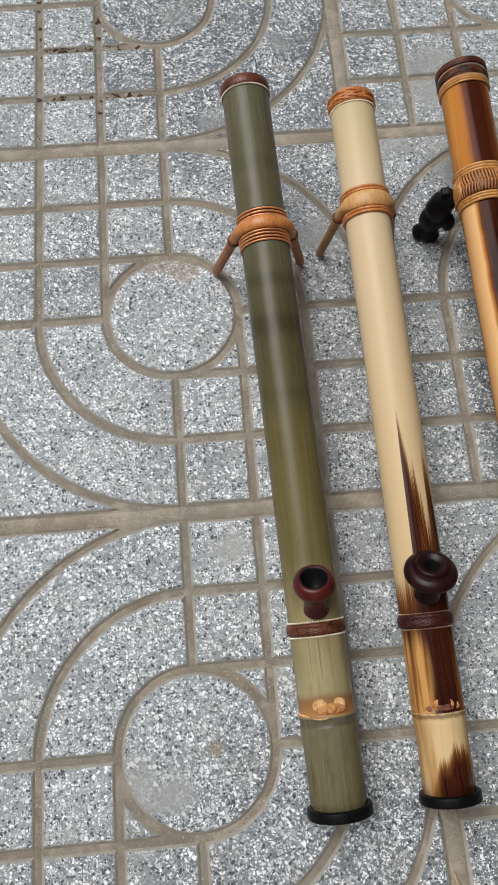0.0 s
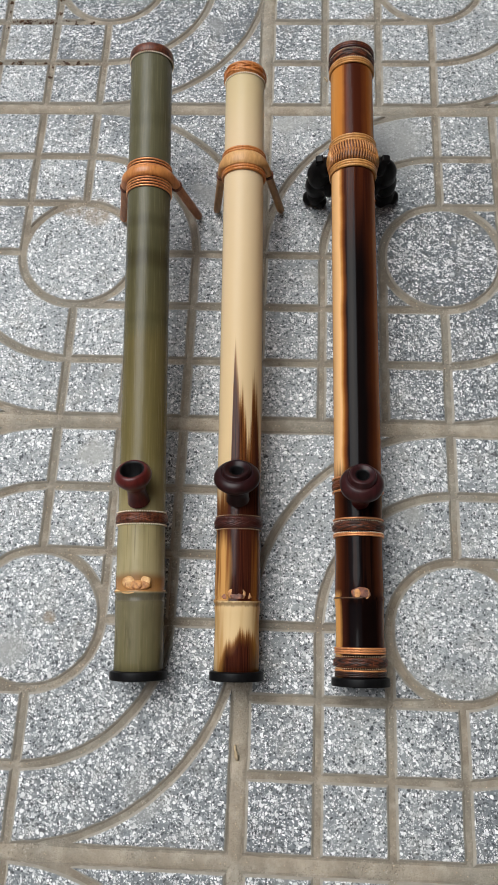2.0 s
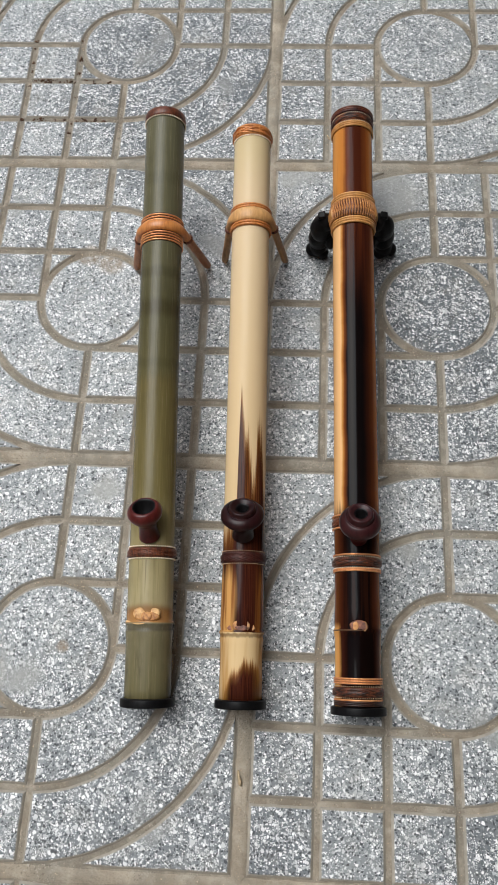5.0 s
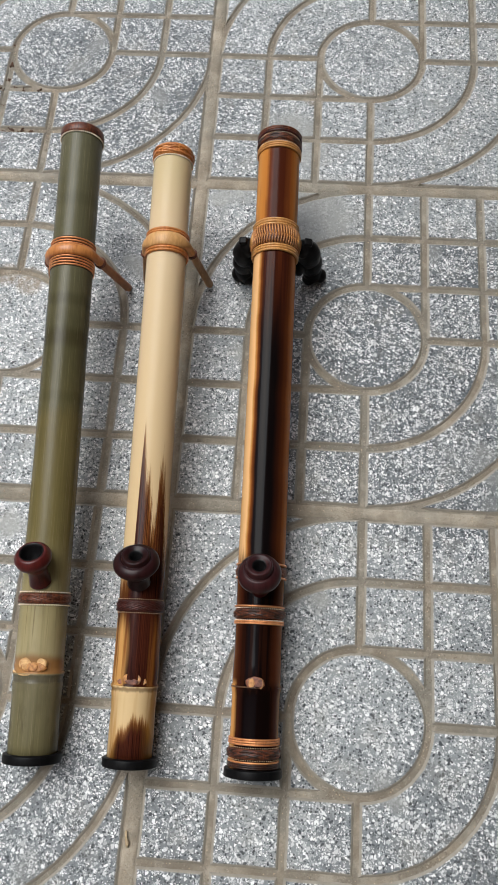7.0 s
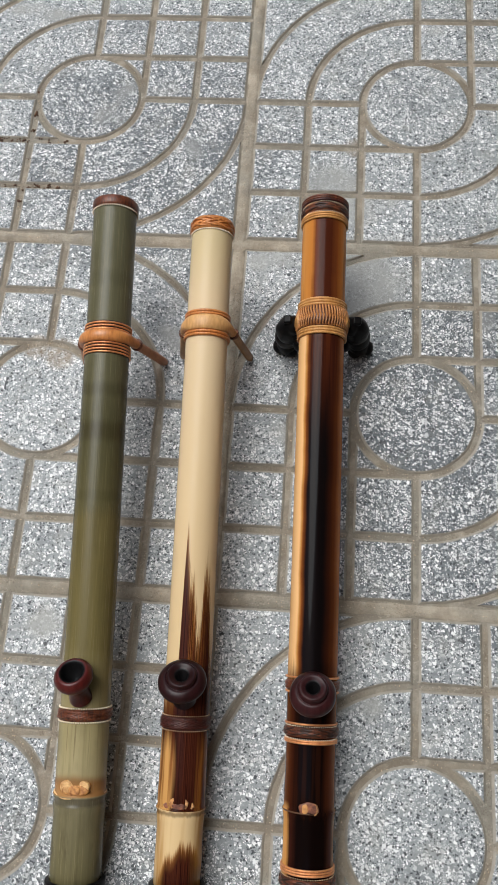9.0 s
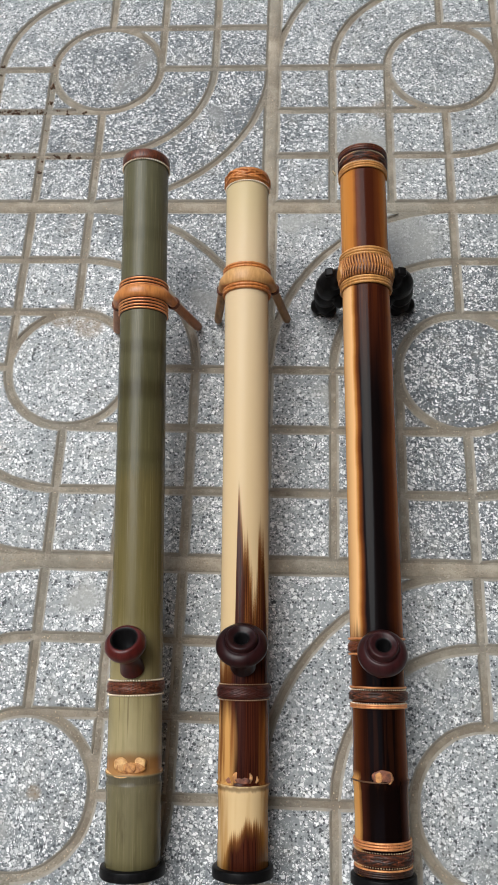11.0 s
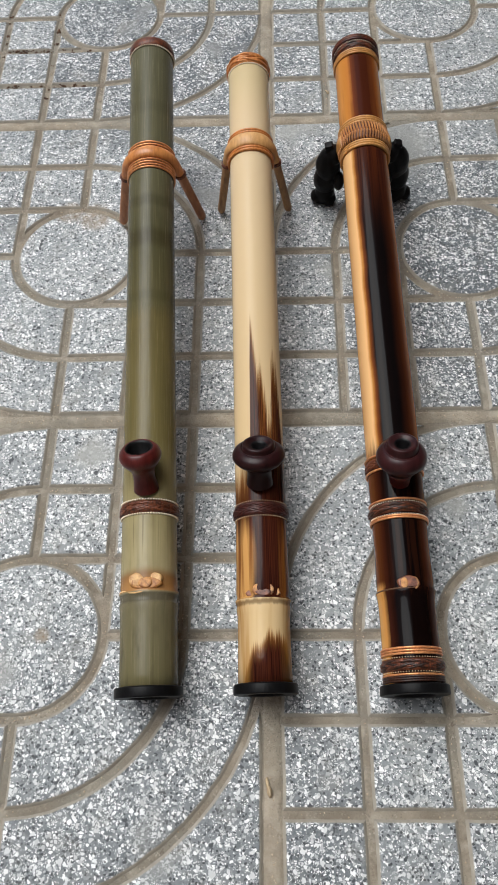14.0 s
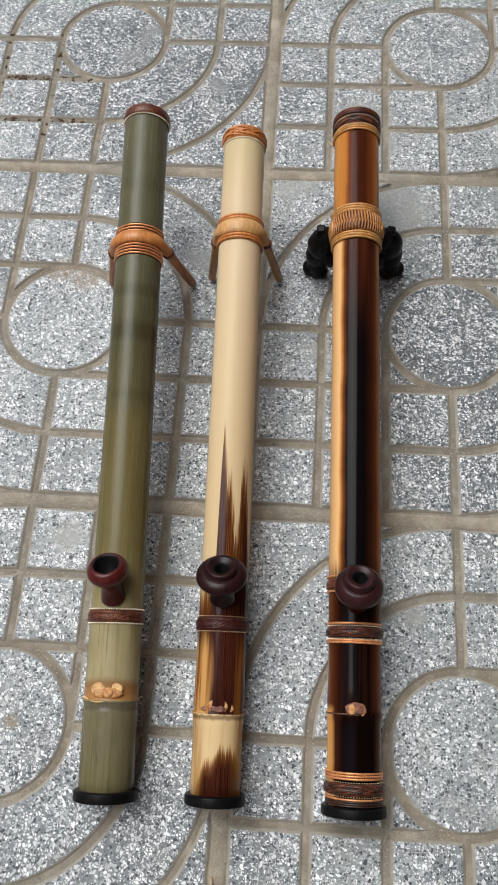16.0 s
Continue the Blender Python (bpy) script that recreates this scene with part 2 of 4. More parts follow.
def make_cream():
    m = Mat("flamed_cream_bamboo", 0.34)
    x, y, z = m.split(m.coords())
    grain, soft, tong = fibre(m), fibre(m, 9, 1.4, 2), fibre(m, 20, 0.7, 3)
    turn = m.add(m.mul(m.math("ARCTAN2", x, z), 0.5 / math.pi), 0.5)
    top = m.ramp(turn, [(0.0, 0.172), (0.33, 0.17), (0.42, 0.175), (0.445, 0.19), (0.452, 0.255), (0.462, 0.314), (0.486, 0.284), (0.512, 0.252),
                        (0.530, 0.266), (0.556, 0.216), (0.585, 0.222), (0.612, 0.285), (0.65, 0.262), (0.69, 0.20), (0.75, 0.19)], True)
    pale = m.mix(m.step(y, 0.05, 0.60), (0.66, 0.465, 0.235), (0.69, 0.520, 0.322))
    pale = m.mix(m.mul(grain, 0.25), pale, (0.73, 0.57, 0.36))
    pale = m.mix(m.mul(m.step(y, 0.52, 0.60), 0.5), pale, (0.54, 0.44, 0.225))
    brush = m.sub(fibre(m, 44, 0.5, 2), 0.5)
    f = m.add(m.add(m.sub(top, y), m.mul(m.sub(tong, 0.5), 0.05)), m.mul(m.mul(brush, 0.11), m.step(turn, 0.47, 0.52)))
    hump = m.ramp(turn, [(0.25, 0.010), (0.365, 0.012), (0.395, 0.028), (0.43, 0.037), (0.47, 0.037), (0.50, 0.042), (0.53, 0.049), (0.58, 0.047), (0.64, 0.044), (0.70, 0.03)], True)
    g = m.add(m.sub(m.add(hump, m.mul(m.sub(m.noise(m.join(m.mul(turn, 15), 0.0, 3.0), 1.0, 1), 0.5), 0.020)), y), m.mul(m.sub(tong, 0.5), 0.020))
    above = m.step(y, 0.0720, 0.0735)
    f = m.add(m.mul(above, f), m.mul(m.sub(1.0, above), m.mul(g, 2.6)))
    hot = m.ramp(m.add(m.mul(f, 9.0), 0.3), [(0.27, (0, 0, 0)), (0.33, (0.25, 0.25, 0.25)), (0.45, (0.8, 0.8, 0.8)), (0.6, (1, 1, 1))])
    deep = m.mix(m.step(tong, 0.35, 0.62), (0.0202, 0.0055, 0.00396), (0.0694, 0.017, 0.00792))
    streak = m.mul(m.step(fibre(m, 26, 0.8, 2), 0.56, 0.66), m.step(m.math("ABSOLUTE", m.sub(turn, 0.51)), 0.035, 0.09))
    broad = fibre(m, 2.6, 1.3, 2)
    fine = m.step(fibre(m, 48, 0.5, 2), 0.50, 0.62)
    amber = m.mul(m.mul(fine, m.step(y, 0.16, 0.18)), m.mul(m.step(turn, 0.495, 0.515), m.sub(1.0, m.step(turn, 0.60, 0.64))))
    deep = m.mix(m.math("MAXIMUM", m.mul(m.mul(streak, 0.25), above), m.mul(amber, 0.75)), deep, (0.28, 0.1, 0.0211))
    # smoke left one side golden between the knot and the leather band, the other amber
    low = m.mul(above, m.sub(1.0, m.step(m.add(y, m.mul(m.sub(broad, 0.5), 0.05)), 0.112, 0.140)))
    golden = m.mul(low, m.step(m.add(m.sub(0.452, turn), m.mul(m.sub(broad, 0.5), 0.13)), -0.012, 0.022))
    glow = m.mul(low, m.mul(m.step(m.add(turn, m.mul(m.sub(broad, 0.5), 0.10)), 0.590, 0.625), 0.8))
    deep = m.mix(golden, deep, m.mix(m.step(m.add(m.mul(broad, 0.78), m.mul(tong, 0.22)), 0.44, 0.62), (0.5824, 0.305, 0.0968), (0.224, 0.08, 0.0211)))
    deep = m.mix(glow, deep, m.mix(m.step(m.add(m.mul(broad, 0.7), m.mul(tong, 0.3)), 0.42, 0.6), (0.3136, 0.115, 0.0246), (0.1008, 0.028, 0.0088)))
    pale = m.mix(m.mul(m.mul(m.step(broad, 0.45, 0.68), 0.45), m.sub(1.0, m.step(y, 0.07, 0.20))), pale, (0.4704, 0.25, 0.0748))
    warm = m.mix(m.step(f, -0.02, 0.02), pale, (0.4032, 0.17, 0.0396))
    col = m.mix(m.split(hot)[0], m.mix(m.step(f, -0.012, 0.012), pale, warm), deep)
    # scorched line under the knot and a golden flank at the foot
    foot = m.mul(m.sub(1.0, above), m.step(m.math("ABSOLUTE", m.sub(turn, 0.51)), 0.07, 0.14))
    col = m.mix(m.mul(foot, m.add(0.25, m.mul(m.step(broad, 0.4, 0.6), 0.5))), col, (0.3808, 0.18, 0.0396))
    scorch = m.step(m.math("ABSOLUTE", m.sub(y, m.add(0.0700, m.mul(m.sub(soft, 0.5), 0.004)))), 0.0028, 0.0006)
    col = m.mix(m.mul(scorch, 0.55), col, (0.0616, 0.02, 0.00704))
    m.colour(col).rough(m.add(0.10, m.mul(grain, 0.06))).bump(grain, 0.03, 0.0004)
    m.b.inputs["Specular IOR Level"].default_value = 0.10
    return m.m


def make_dark():
    m = Mat("dark_lacquered_bamboo", 0.26)
    x, y, z = m.split(m.coords())
    grain, soft, tong = fibre(m), fibre(m, 9, 1.4, 2), fibre(m, 20, 0.7, 3)
    turn = m.add(m.mul(m.math("ARCTAN2", x, z), 0.5 / math.pi), 0.5)
    wav = m.add(turn, m.add(m.mul(m.sub(tong, 0.5), 0.016), m.mul(m.sub(m.noise(m.join(0.0, m.mul(y, 22), 0.0), 1.0), 0.5), 0.03)))
    # gold flank on one side, red brown on the other, near black along the crown
    # crown stops here and in mid are cooled, standing in for reflected sky
    body = m.ramp(wav, [(0.20, (0.113, 0.035, 0.0108)), (0.27, (0.66, 0.335, 0.120)), (0.374, (0.83, 0.50, 0.225)), (0.390, (0.5198, 0.22, 0.054)), (0.405, (0.1808, 0.05, 0.0126)),
                        (0.430, (0.00678, 0.0042, 0.00405)), (0.545, (0.00362, 0.0026, 0.0027)), (0.588, (0.0294, 0.008, 0.0036)), (0.630, (0.090, 0.024, 0.0065)), (0.675, (0.300, 0.098, 0.0200)), (0.75, (0.339, 0.11, 0.0225))])
    mouth = m.ramp(wav, [(0.20, (0.3842, 0.14, 0.0315)), (0.33, (0.5876, 0.245, 0.054)), (0.405, (0.4972, 0.185, 0.0378)), (0.435, (0.1469, 0.036, 0.0108)), (0.47, (0.0565, 0.014, 0.0072)),
                         (0.55, (0.0565, 0.013, 0.0054)), (0.60, (0.1695, 0.046, 0.0108)), (0.66, (0.4068, 0.15, 0.0288)), (0.75, (0.3729, 0.13, 0.027))])
    tail = m.ramp(wav, [(0.20, (0.2825, 0.1, 0.0225)), (0.27, (0.7232, 0.38, 0.117)), (0.335, (0.5876, 0.27, 0.072)), (0.362, (0.0452, 0.013, 0.0072)), (0.42, (0.00395, 0.0018, 0.00162)),
                        (0.60, (0.00395, 0.0018, 0.00144)), (0.66, (0.0565, 0.016, 0.0072)), (0.72, (0.3616, 0.17, 0.054)), (0.80, (0.2938, 0.12, 0.027))])
    wave = m.add(y, m.mul(m.sub(tong, 0.5), 0.03))
    # the crown lightens to mahogany towards the mouth
    rich = m.mul(m.step(y, 0.39, 0.53), m.mul(m.step(wav, 0.40, 0.44), m.sub(1.0, m.step(wav, 0.60, 0.66))))
    body = m.mix(m.mul(rich, 0.75), body, m.mix(m.step(soft, 0.35, 0.65), (0.0384, 0.009, 0.0054), (0.096, 0.022, 0.0072)))
    col = m.mix(m.step(wave, 0.515, 0.545), body, mouth)
    scald = m.mul(m.step(m.noise(m.join(m.mul(turn, 14), m.mul(y, 9), 5.0), 1.0, 2), 0.45, 0.75), m.step(y, 0.53, 0.55))
    col = m.mix(m.mul(scald, 0.6), col, (0.0678, 0.018, 0.0072))
    col = m.mix(m.sub(1.0, m.step(wave, 0.165, 0.205)), col, tail)
    mid = m.ramp(wav, [(0.20, (0.1356, 0.042, 0.0117)), (0.30, (0.1469, 0.045, 0.0117)), (0.36, (0.0508, 0.013, 0.0054)), (0.40, (0.0113, 0.004, 0.0027)), (0.45, (0.00339, 0.0024, 0.0027)),
                       (0.58, (0.00395, 0.0018, 0.00144)), (0.63, (0.0678, 0.018, 0.0063)), (0.70, (0.226, 0.075, 0.018)), (0.80, (0.226, 0.08, 0.018))])
    col = m.mix(m.mul(m.step(y, 0.0835, 0.092), m.sub(1.0, m.step(wave, 0.182, 0.21))), col, mid)
    brown = m.mul(m.step(wave, 0.078, 0.085), m.sub(1.0, m.step(wave, 0.15, 0.185)))
    col = m.mix(m.mul(brown, m.step(soft, 0.42, 0.62)), col, m.mix(0.18, col, (0.0678, 0.018, 0.0063)))
    col = m.mix(m.mul(m.step(grain, 0.5, 0.8), 0.2), col, m.mix(0.12, col, (0.1356, 0.04, 0.0135)))
    m.colour(col).rough(m.add(0.05, m.mul(grain, 0.05))).bump(grain, 0.02, 0.0004)
    m.b.inputs["Specular IOR Level"].default_value = 0.065
    return m.m


def make_wood(name, a, b, rough=0.5, scale=300, stretch=0.25, coat=0.0, metal=0.0):
    m = Mat(name, rough, metal)
    x, y, z = m.split(m.coords())
    g = m.noise(m.join(x, m.mul(y, stretch), m.mul(z, stretch)), scale, 4, 0.6)
    big = m.noise(m.coords(), scale * 0.14, 2)
    col = m.mix(m.step(m.add(m.mul(g, 0.7), m.mul(big, 0.4)), 0.35, 0.75), a, b)
    m.colour(col).rough(m.add(rough - 0.07, m.mul(g, 0.14))).bump(g, 0.18, 0.0006)
    return m.coat(coat, 0.25).m


TERRAZZO, CEMENT = make_terrazzo(), make_cement("cement", (0.2104, 0.17, 0.1196), (0.3945, 0.33, 0.2466))
MORTAR = make_cement("mortar", (0.3156, 0.258, 0.184), (0.5680, 0.48, 0.3634))
GREEN, CREAM, DARK = make_green(), make_cream(), make_dark()
RED_WOOD = make_wood("red_brown_turned_wood", (0.0392, 0.006, 0.00552), (0.1003, 0.014, 0.01104), 0.30, 260)
PLUM_WOOD = make_wood("plum_brown_turned_wood", (0.00981, 0.003, 0.00331), (0.0262, 0.0068, 0.0069), 0.33, 260)
WINE_WOOD = make_wood("wine_brown_turned_wood", (0.016, 0.0048, 0.0055), (0.046, 0.0125, 0.0130), 0.33, 260)
CHAR = make_wood("charred_bore", (0.00327, 0.003, 0.00322), (0.00872, 0.008, 0.00828), 0.40, 400)
CHAR.node_tree.nodes["Principled BSDF"].inputs["Specular IOR Level"].default_value = 0.22
RUBBER = make_wood("black_rubber", (0.00327, 0.0032, 0.00331), (0.00763, 0.007, 0.00736), 0.40, 500)
BLACK_WOOD = make_wood("black_carved_wood", (0.00327, 0.003, 0.00322), (0.00981, 0.0085, 0.00828), 0.38, 220)
for shade, gloss in ((RUBBER, 0.11), (BLACK_WOOD, 0.10), (RED_WOOD, 0.3), (PLUM_WOOD, 0.22), (WINE_WOOD, 0.22)):
    shade.node_tree.nodes["Principled BSDF"].inputs["Specular IOR Level"].default_value = gloss
RATTAN = make_wood("orange_rattan", (0.436, 0.145, 0.035), (0.6758, 0.27, 0.0782), 0.34, 420)
PALE_RATTAN = make_wood("pale_rattan", (0.5232, 0.26, 0.0874), (0.7194, 0.4, 0.1564), 0.45, 420)
GOLD_RATTAN = make_wood("golden_rattan", (0.436, 0.19, 0.0506), (0.654, 0.33, 0.1012), 0.4, 420)
BROWN_RATTAN = make_wood("brown_gold_rattan", (0.218, 0.07, 0.01932), (0.545, 0.225, 0.0644), 0.4, 420)
COPPER = make_wood("copper_cord", (0.5668, 0.2, 0.069), (0.872, 0.4, 0.1656), 0.36, 500, metal=0.35)
LEATHER = make_wood("red_brown_leather_cord", (0.0305, 0.008, 0.00552), (0.2071, 0.058, 0.0221), 0.42, 700)
DARK_LEATHER = make_wood("dark_leather_cord", (0.00763, 0.0045, 0.00368), (0.0654, 0.022, 0.01104), 0.45, 700)
OX_LEATHER = make_wood("dark_red_leather_cord", (0.01962, 0.005, 0.0046), (0.0927, 0.018, 0.01012), 0.42, 700)
BEAD = make_wood("cream_bead", (0.763, 0.62, 0.4416), (0.9592, 0.83, 0.6624), 0.4, 900)
LEG_WOOD = make_wood("brown_stick_wood", (0.2943, 0.105, 0.0386), (0.4687, 0.195, 0.0782), 0.5, 300)
LEG_PALE = make_wood("tan_stick_wood", (0.2616, 0.13, 0.0506), (0.4578, 0.25, 0.1012), 0.5, 300)
SCAR = make_wood("cut_knot_wood", (0.46, 0.20, 0.055), (0.90, 0.60, 0.26), 0.5, 260, 1.0)
SCAR_ORANGE = make_wood("orange_cut_knot_wood", (0.218, 0.065, 0.01472), (0.6758, 0.32, 0.092), 0.5, 300, 1.0)
SCAR_BROWN = make_wood("browned_cut_knot_wood", (0.1199, 0.035, 0.01104), (0.6758, 0.34, 0.1196), 0.5, 420, 1.0)
SCAR_RED = make_wood("reddish_cut_knot_wood", (0.0763, 0.02, 0.01012), (0.3706, 0.125, 0.0552), 0.4, 240, 1.0)
SAND = make_wood("tan_sand", (0.3052, 0.22, 0.138), (0.6758, 0.55, 0.4048), 0.8, 500, 1.0)
STRAW = make_wood("dry_straw", (0.4578, 0.33, 0.1932), (0.6758, 0.52, 0.3312), 0.7, 300, 1.0)
DULL_BEAD = make_wood("dull_tan_bead", (0.327, 0.2, 0.1104), (0.5668, 0.4, 0.2484), 0.45, 900)
BARK = make_wood("dark_bark", (0.0491, 0.02, 0.00736), (0.1308, 0.055, 0.0184), 0.6, 300, 1.0)
# kept dark so the unseen east wall and roof show black in reflections
DARK_PLASTER = make_wood("dark_blocker_plaster", (0.109, 0.1, 0.0874), (0.1853, 0.165, 0.1426), 0.9, 6, 1.0)
PLASTER = make_wood("grey_plaster", (0.327, 0.29, 0.2484), (0.4578, 0.41, 0.3588), 0.9, 6, 1.0)


# ---------------------------------------------------------------- mesh helpers
def part(name, bm, material, parent=None, label="", smooth=True):
    me = bpy.data.meshes.new(name)
    bmesh.ops.recalc_face_normals(bm, faces=bm.faces)
    bm.to_mesh(me)
    bm.free()
    me.materials.append(material)
    if smooth:
        me.shade_smooth()
    ob = new(name, me)
    ob.parent = parent
    return tagged(ob, label)


def lathe(rows, n=64, closed=False, wob=0.0, seed=0):
    """Turned about local y: rows of (along, radius)."""
    bm = bmesh.new()
    rnd = random.Random(seed)
    a0 = rnd.random() * 6
    rings = []
    for s, r in rows:
        if r <= 0:
            rings.append([bm.verts.new((0, s, 0))])
            continue
        ring = []
        for k in range(n):
            a = 2 * math.pi * k / n
            q = r * (1 + wob * math.sin(2 * a + a0 + s * 7) + wob * 0.6 * math.sin(3 * a - s * 11))
            ring.append(bm.verts.new((q * math.sin(a), s, q * math.cos(a))))
        rings.append(ring)
    if closed:
        rings.append(rings[0])
    for p, q in zip(rings, rings[1:]):
        for k in range(n):
            j = (k + 1) % n
            f = [p[k % len(p)], p[j % len(p)], q[j % len(q)], q[k % len(q)]]
            f = list(dict.fromkeys(f))
            if len(f) > 2:
                bm.faces.new(f)
    return bm


def tube(bm, pts, radius, n=8, closed=False, flat=1.0, caps=True):
    """A round bar along points; radius a number or a function of 0..1; flat: width over thickness along local y, likewise."""
    pts = [Vector(p) for p in pts]
    rings = []
    m = len(pts)
    for k, p in enumerate(pts):
        d = (pts[(k + 1) % m] - pts[k - 1]) if closed else (pts[min(k + 1, m - 1)] - pts[max(k - 1, 0)])
        d.normalize()
        side = Vector((0, 1, 0)) - d * d.y
        side = side.normalized() if side.length > 0.05 else d.orthogonal().normalized()
        up = d.cross(side)
        r = radius(k / max(m - 1, 1)) if callable(radius) else radius
        wide = r * (flat(k / max(m - 1, 1)) if callable(flat) else flat)
        rings.append([bm.verts.new(p + side * (wide * math.cos(t)) + up * (r * math.sin(t))) for t in (2 * math.pi * j / n for j in range(n))])
    pairs = list(zip(rings, rings[1:])) + ([(rings[-1], rings[0])] if closed else [])
    for a, b in pairs:
        for j in range(n):
            bm.faces.new((a[j], a[(j + 1) % n], b[(j + 1) % n], b[j]))
    if caps and not closed:
        bm.faces.new(rings[0])
        bm.faces.new(rings[-1][::-1])
    return bm


def ring_points(s, r, n=72, a0=0.0, a1=2 * math.pi, lift=None):
    out = []
    for k in range(n):
        a = a0 + (a1 - a0) * k / n
        q = r + (lift(a) if lift else 0)
        out.append((q * math.sin(a), s, q * math.cos(a)))
    return out


def cord(name, s, r, thick, material, parent, label=""):
    """One turn of cord round the culm."""
    return part(name, tube(bmesh.new(), ring_points(s, r + thick * 0.7), thick, 8, True), material, parent, label)


def beads(s, r, size, parent, count=66, material=None):
    bm = bmesh.new()
    for k in range(count):
        a = 2 * math.pi * k / count
        bmesh.ops.create_icosphere(bm, subdivisions=1, radius=size, matrix=Matrix.Translation(((r + size * 0.5) * math.sin(a), s, (r + size * 0.5) * math.cos(a))))
    return tagged(part("beaded_edge", bm, material or BEAD, parent, "row of tiny cream beads"), kind="stuff")


def braid(s0, s1, r, material, parent, label, strands=8, turns=3, thick=0.0012, under=None):
    """Plaited cord band between s0 and s1."""
    base = part("band_lining", lathe([(s0, r - 0.001), (s0, r + 0.0005), (s1, r + 0.0005), (s1, r - 0.001)], 64), under or material, parent)
    r -= 0.0006
    mid, half = (s0 + s1) / 2, (s1 - s0) / 2 - thick
    for k in range(strands):
        ph = 2 * math.pi * k / strands
        pts = []
        for j in range(150):
            a = 2 * math.pi * j / 150
            w = turns * a + ph
            q = r + 0.0011 + thick * 0.55 * math.cos(2 * w + k)
            pts.append((q * math.sin(a), mid + half * (2 / math.pi) * math.asin(0.985 * math.sin(w)) * (0.95 + 0.05 * math.sin(5 * a + k)), q * math.cos(a)))
        part("plaited_cord", tube(bmesh.new(), pts, thick, 6, True), material if k % 2 else (under or material), base, label)
    return base


def lumps(spec, seed=1, rough=0.1, cut=1.0):
    """Soft lumps joined in one mesh: (centre, radii); cut: where their tops are sawn flat."""
    bm = bmesh.new()
    for k, (c, r) in enumerate(spec):
        got = bmesh.ops.create_icosphere(bm, subdivisions=3, radius=1.0)
        for v in got["verts"]:
            q = v.co.copy()
            f = 1 + rough * noise.noise(q * 1.7 + Vector((k * 3.1 + seed, 0, 0))) * 2
            v.co = Vector(c) + Vector((q.x * r[0] * f, q.y * r[1] * f, min(q.z, cut + 0.08 * q.x) * r[2]))
    return bm


def welded(ob, size):
    """Joins the lumps of a part into one skin."""
    mod = ob.modifiers.new("weld", "REMESH")
    mod.mode, mod.voxel_size, mod.use_smooth_shade = "VOXEL", size, True
    ob.data = bpy.data.meshes.new_from_object(ob.evaluated_get(bpy.context.evaluated_depsgraph_get()))
    ob.modifiers.clear()
    return ob


# ---------------------------------------------------------------- pavement
C, GAP, EDGE = 0.065, 0.0048, 0.1905


def outline_offset(pts, d):
    """Moves a closed outline (counter-clockwise) outwards by d."""
    out, n = [], len(pts)
    for k in range(n):
        p, q, r = Vector(pts[k - 1]), Vector(pts[k]), Vector(pts[(k + 1) % n])
        a, b = (q - p).normalized(), (r - q).normalized()
        na, nb = Vector((a.y, -a.x)), Vector((b.y, -b.x))
        m = na + nb
        m = m / max(m.length_squared / 2, 0.35)
        out.append(q + m * d)
    return out


def pad_mesh(name, pts, seed):
    rnd = random.Random(seed)
    fine = []
    for k in range(len(pts)):
        p, q = Vector(pts[k]), Vector(pts[(k + 1) % len(pts)])
        cuts = max(1, int((q - p).length / 0.008))
        for j in range(cuts):
            v = p.lerp(q, j / cuts)
            fine.append(v + Vector((rnd.uniform(-1, 1), rnd.uniform(-1, 1))) * 0.00028)
    bm = bmesh.new()
    rings = []
    for d, z in ((0.0028, -0.0034), (0.0015, -0.0019), (0.0005, -0.0009), (-0.0005, -0.0003), (-0.0017, 0.0)):
        rings.append([bm.verts.new((v.x, v.y, z)) for v in outline_offset(fine, d)])
    for a, b in zip(rings, rings[1:]):
        for k in range(len(a)):
            j = (k + 1) % len(a)
            bm.faces.new((a[k], a[j], b[j], b[k]))
    bm.faces.new(rings[-1])
    bmesh.ops.recalc_face_normals(bm, faces=bm.faces)
    me = bpy.data.meshes.new(name)
    bm.to_mesh(me)
    bm.free()
    me.materials.append(TERRAZZO)
    return me


def arc(r, lo, hi, n):
    return [(r * math.cos(lo + (hi - lo) * k / n), r * math.sin(lo + (hi - lo) * k / n)) for k in range(n + 1)]


def quarter_shapes():
    """Outlines in the first quarter of a tile: nine squared pads, three curved ones."""
    squared, curved = [], []
    lines = [0.0, C, 2 * C, 3 * C]
    hi = lambda k: EDGE if k == 2 else lines[k + 1] - GAP
    for i in range(3):
        for j in range(3):
            if i == j == 0:
                e = C - GAP
                t = math.acos(e / (C + GAP))
                squared.append([(e, e)] + arc(C + GAP, math.pi / 2 - t, t, 5))
            else:
                squared.append([(lines[i] + GAP, lines[j] + GAP), (hi(i), lines[j] + GAP), (hi(i), hi(j)), (lines[i] + GAP, hi(j))])
    for k in (1, 2):
        r0, r1 = k * C + GAP, (k + 1) * C - (GAP if k == 1 else GAP * 0.8)
        t0, t1 = math.asin(GAP / r0), math.asin(GAP / r1)
        curved.append(arc(r1, t1, math.pi / 2 - t1, 14) + arc(r0, math.pi / 2 - t0, t0, 12))
    r = 3 * C + GAP
    t = math.acos(EDGE / r)
    curved.append([(EDGE, EDGE)] + arc(r, math.pi / 2 - t, t, 8))
    return squared, curved


def turned(pts, quarter):
    out = []
    for x, y in pts:
        for _ in range(quarter):
            x, y = -y, x
        out.append((x, y))
    return out


pavement = new("pavement")
tagged(pavement, "grey terrazzo pavement of square slabs with curved grooves", "pavement", kind="structure")

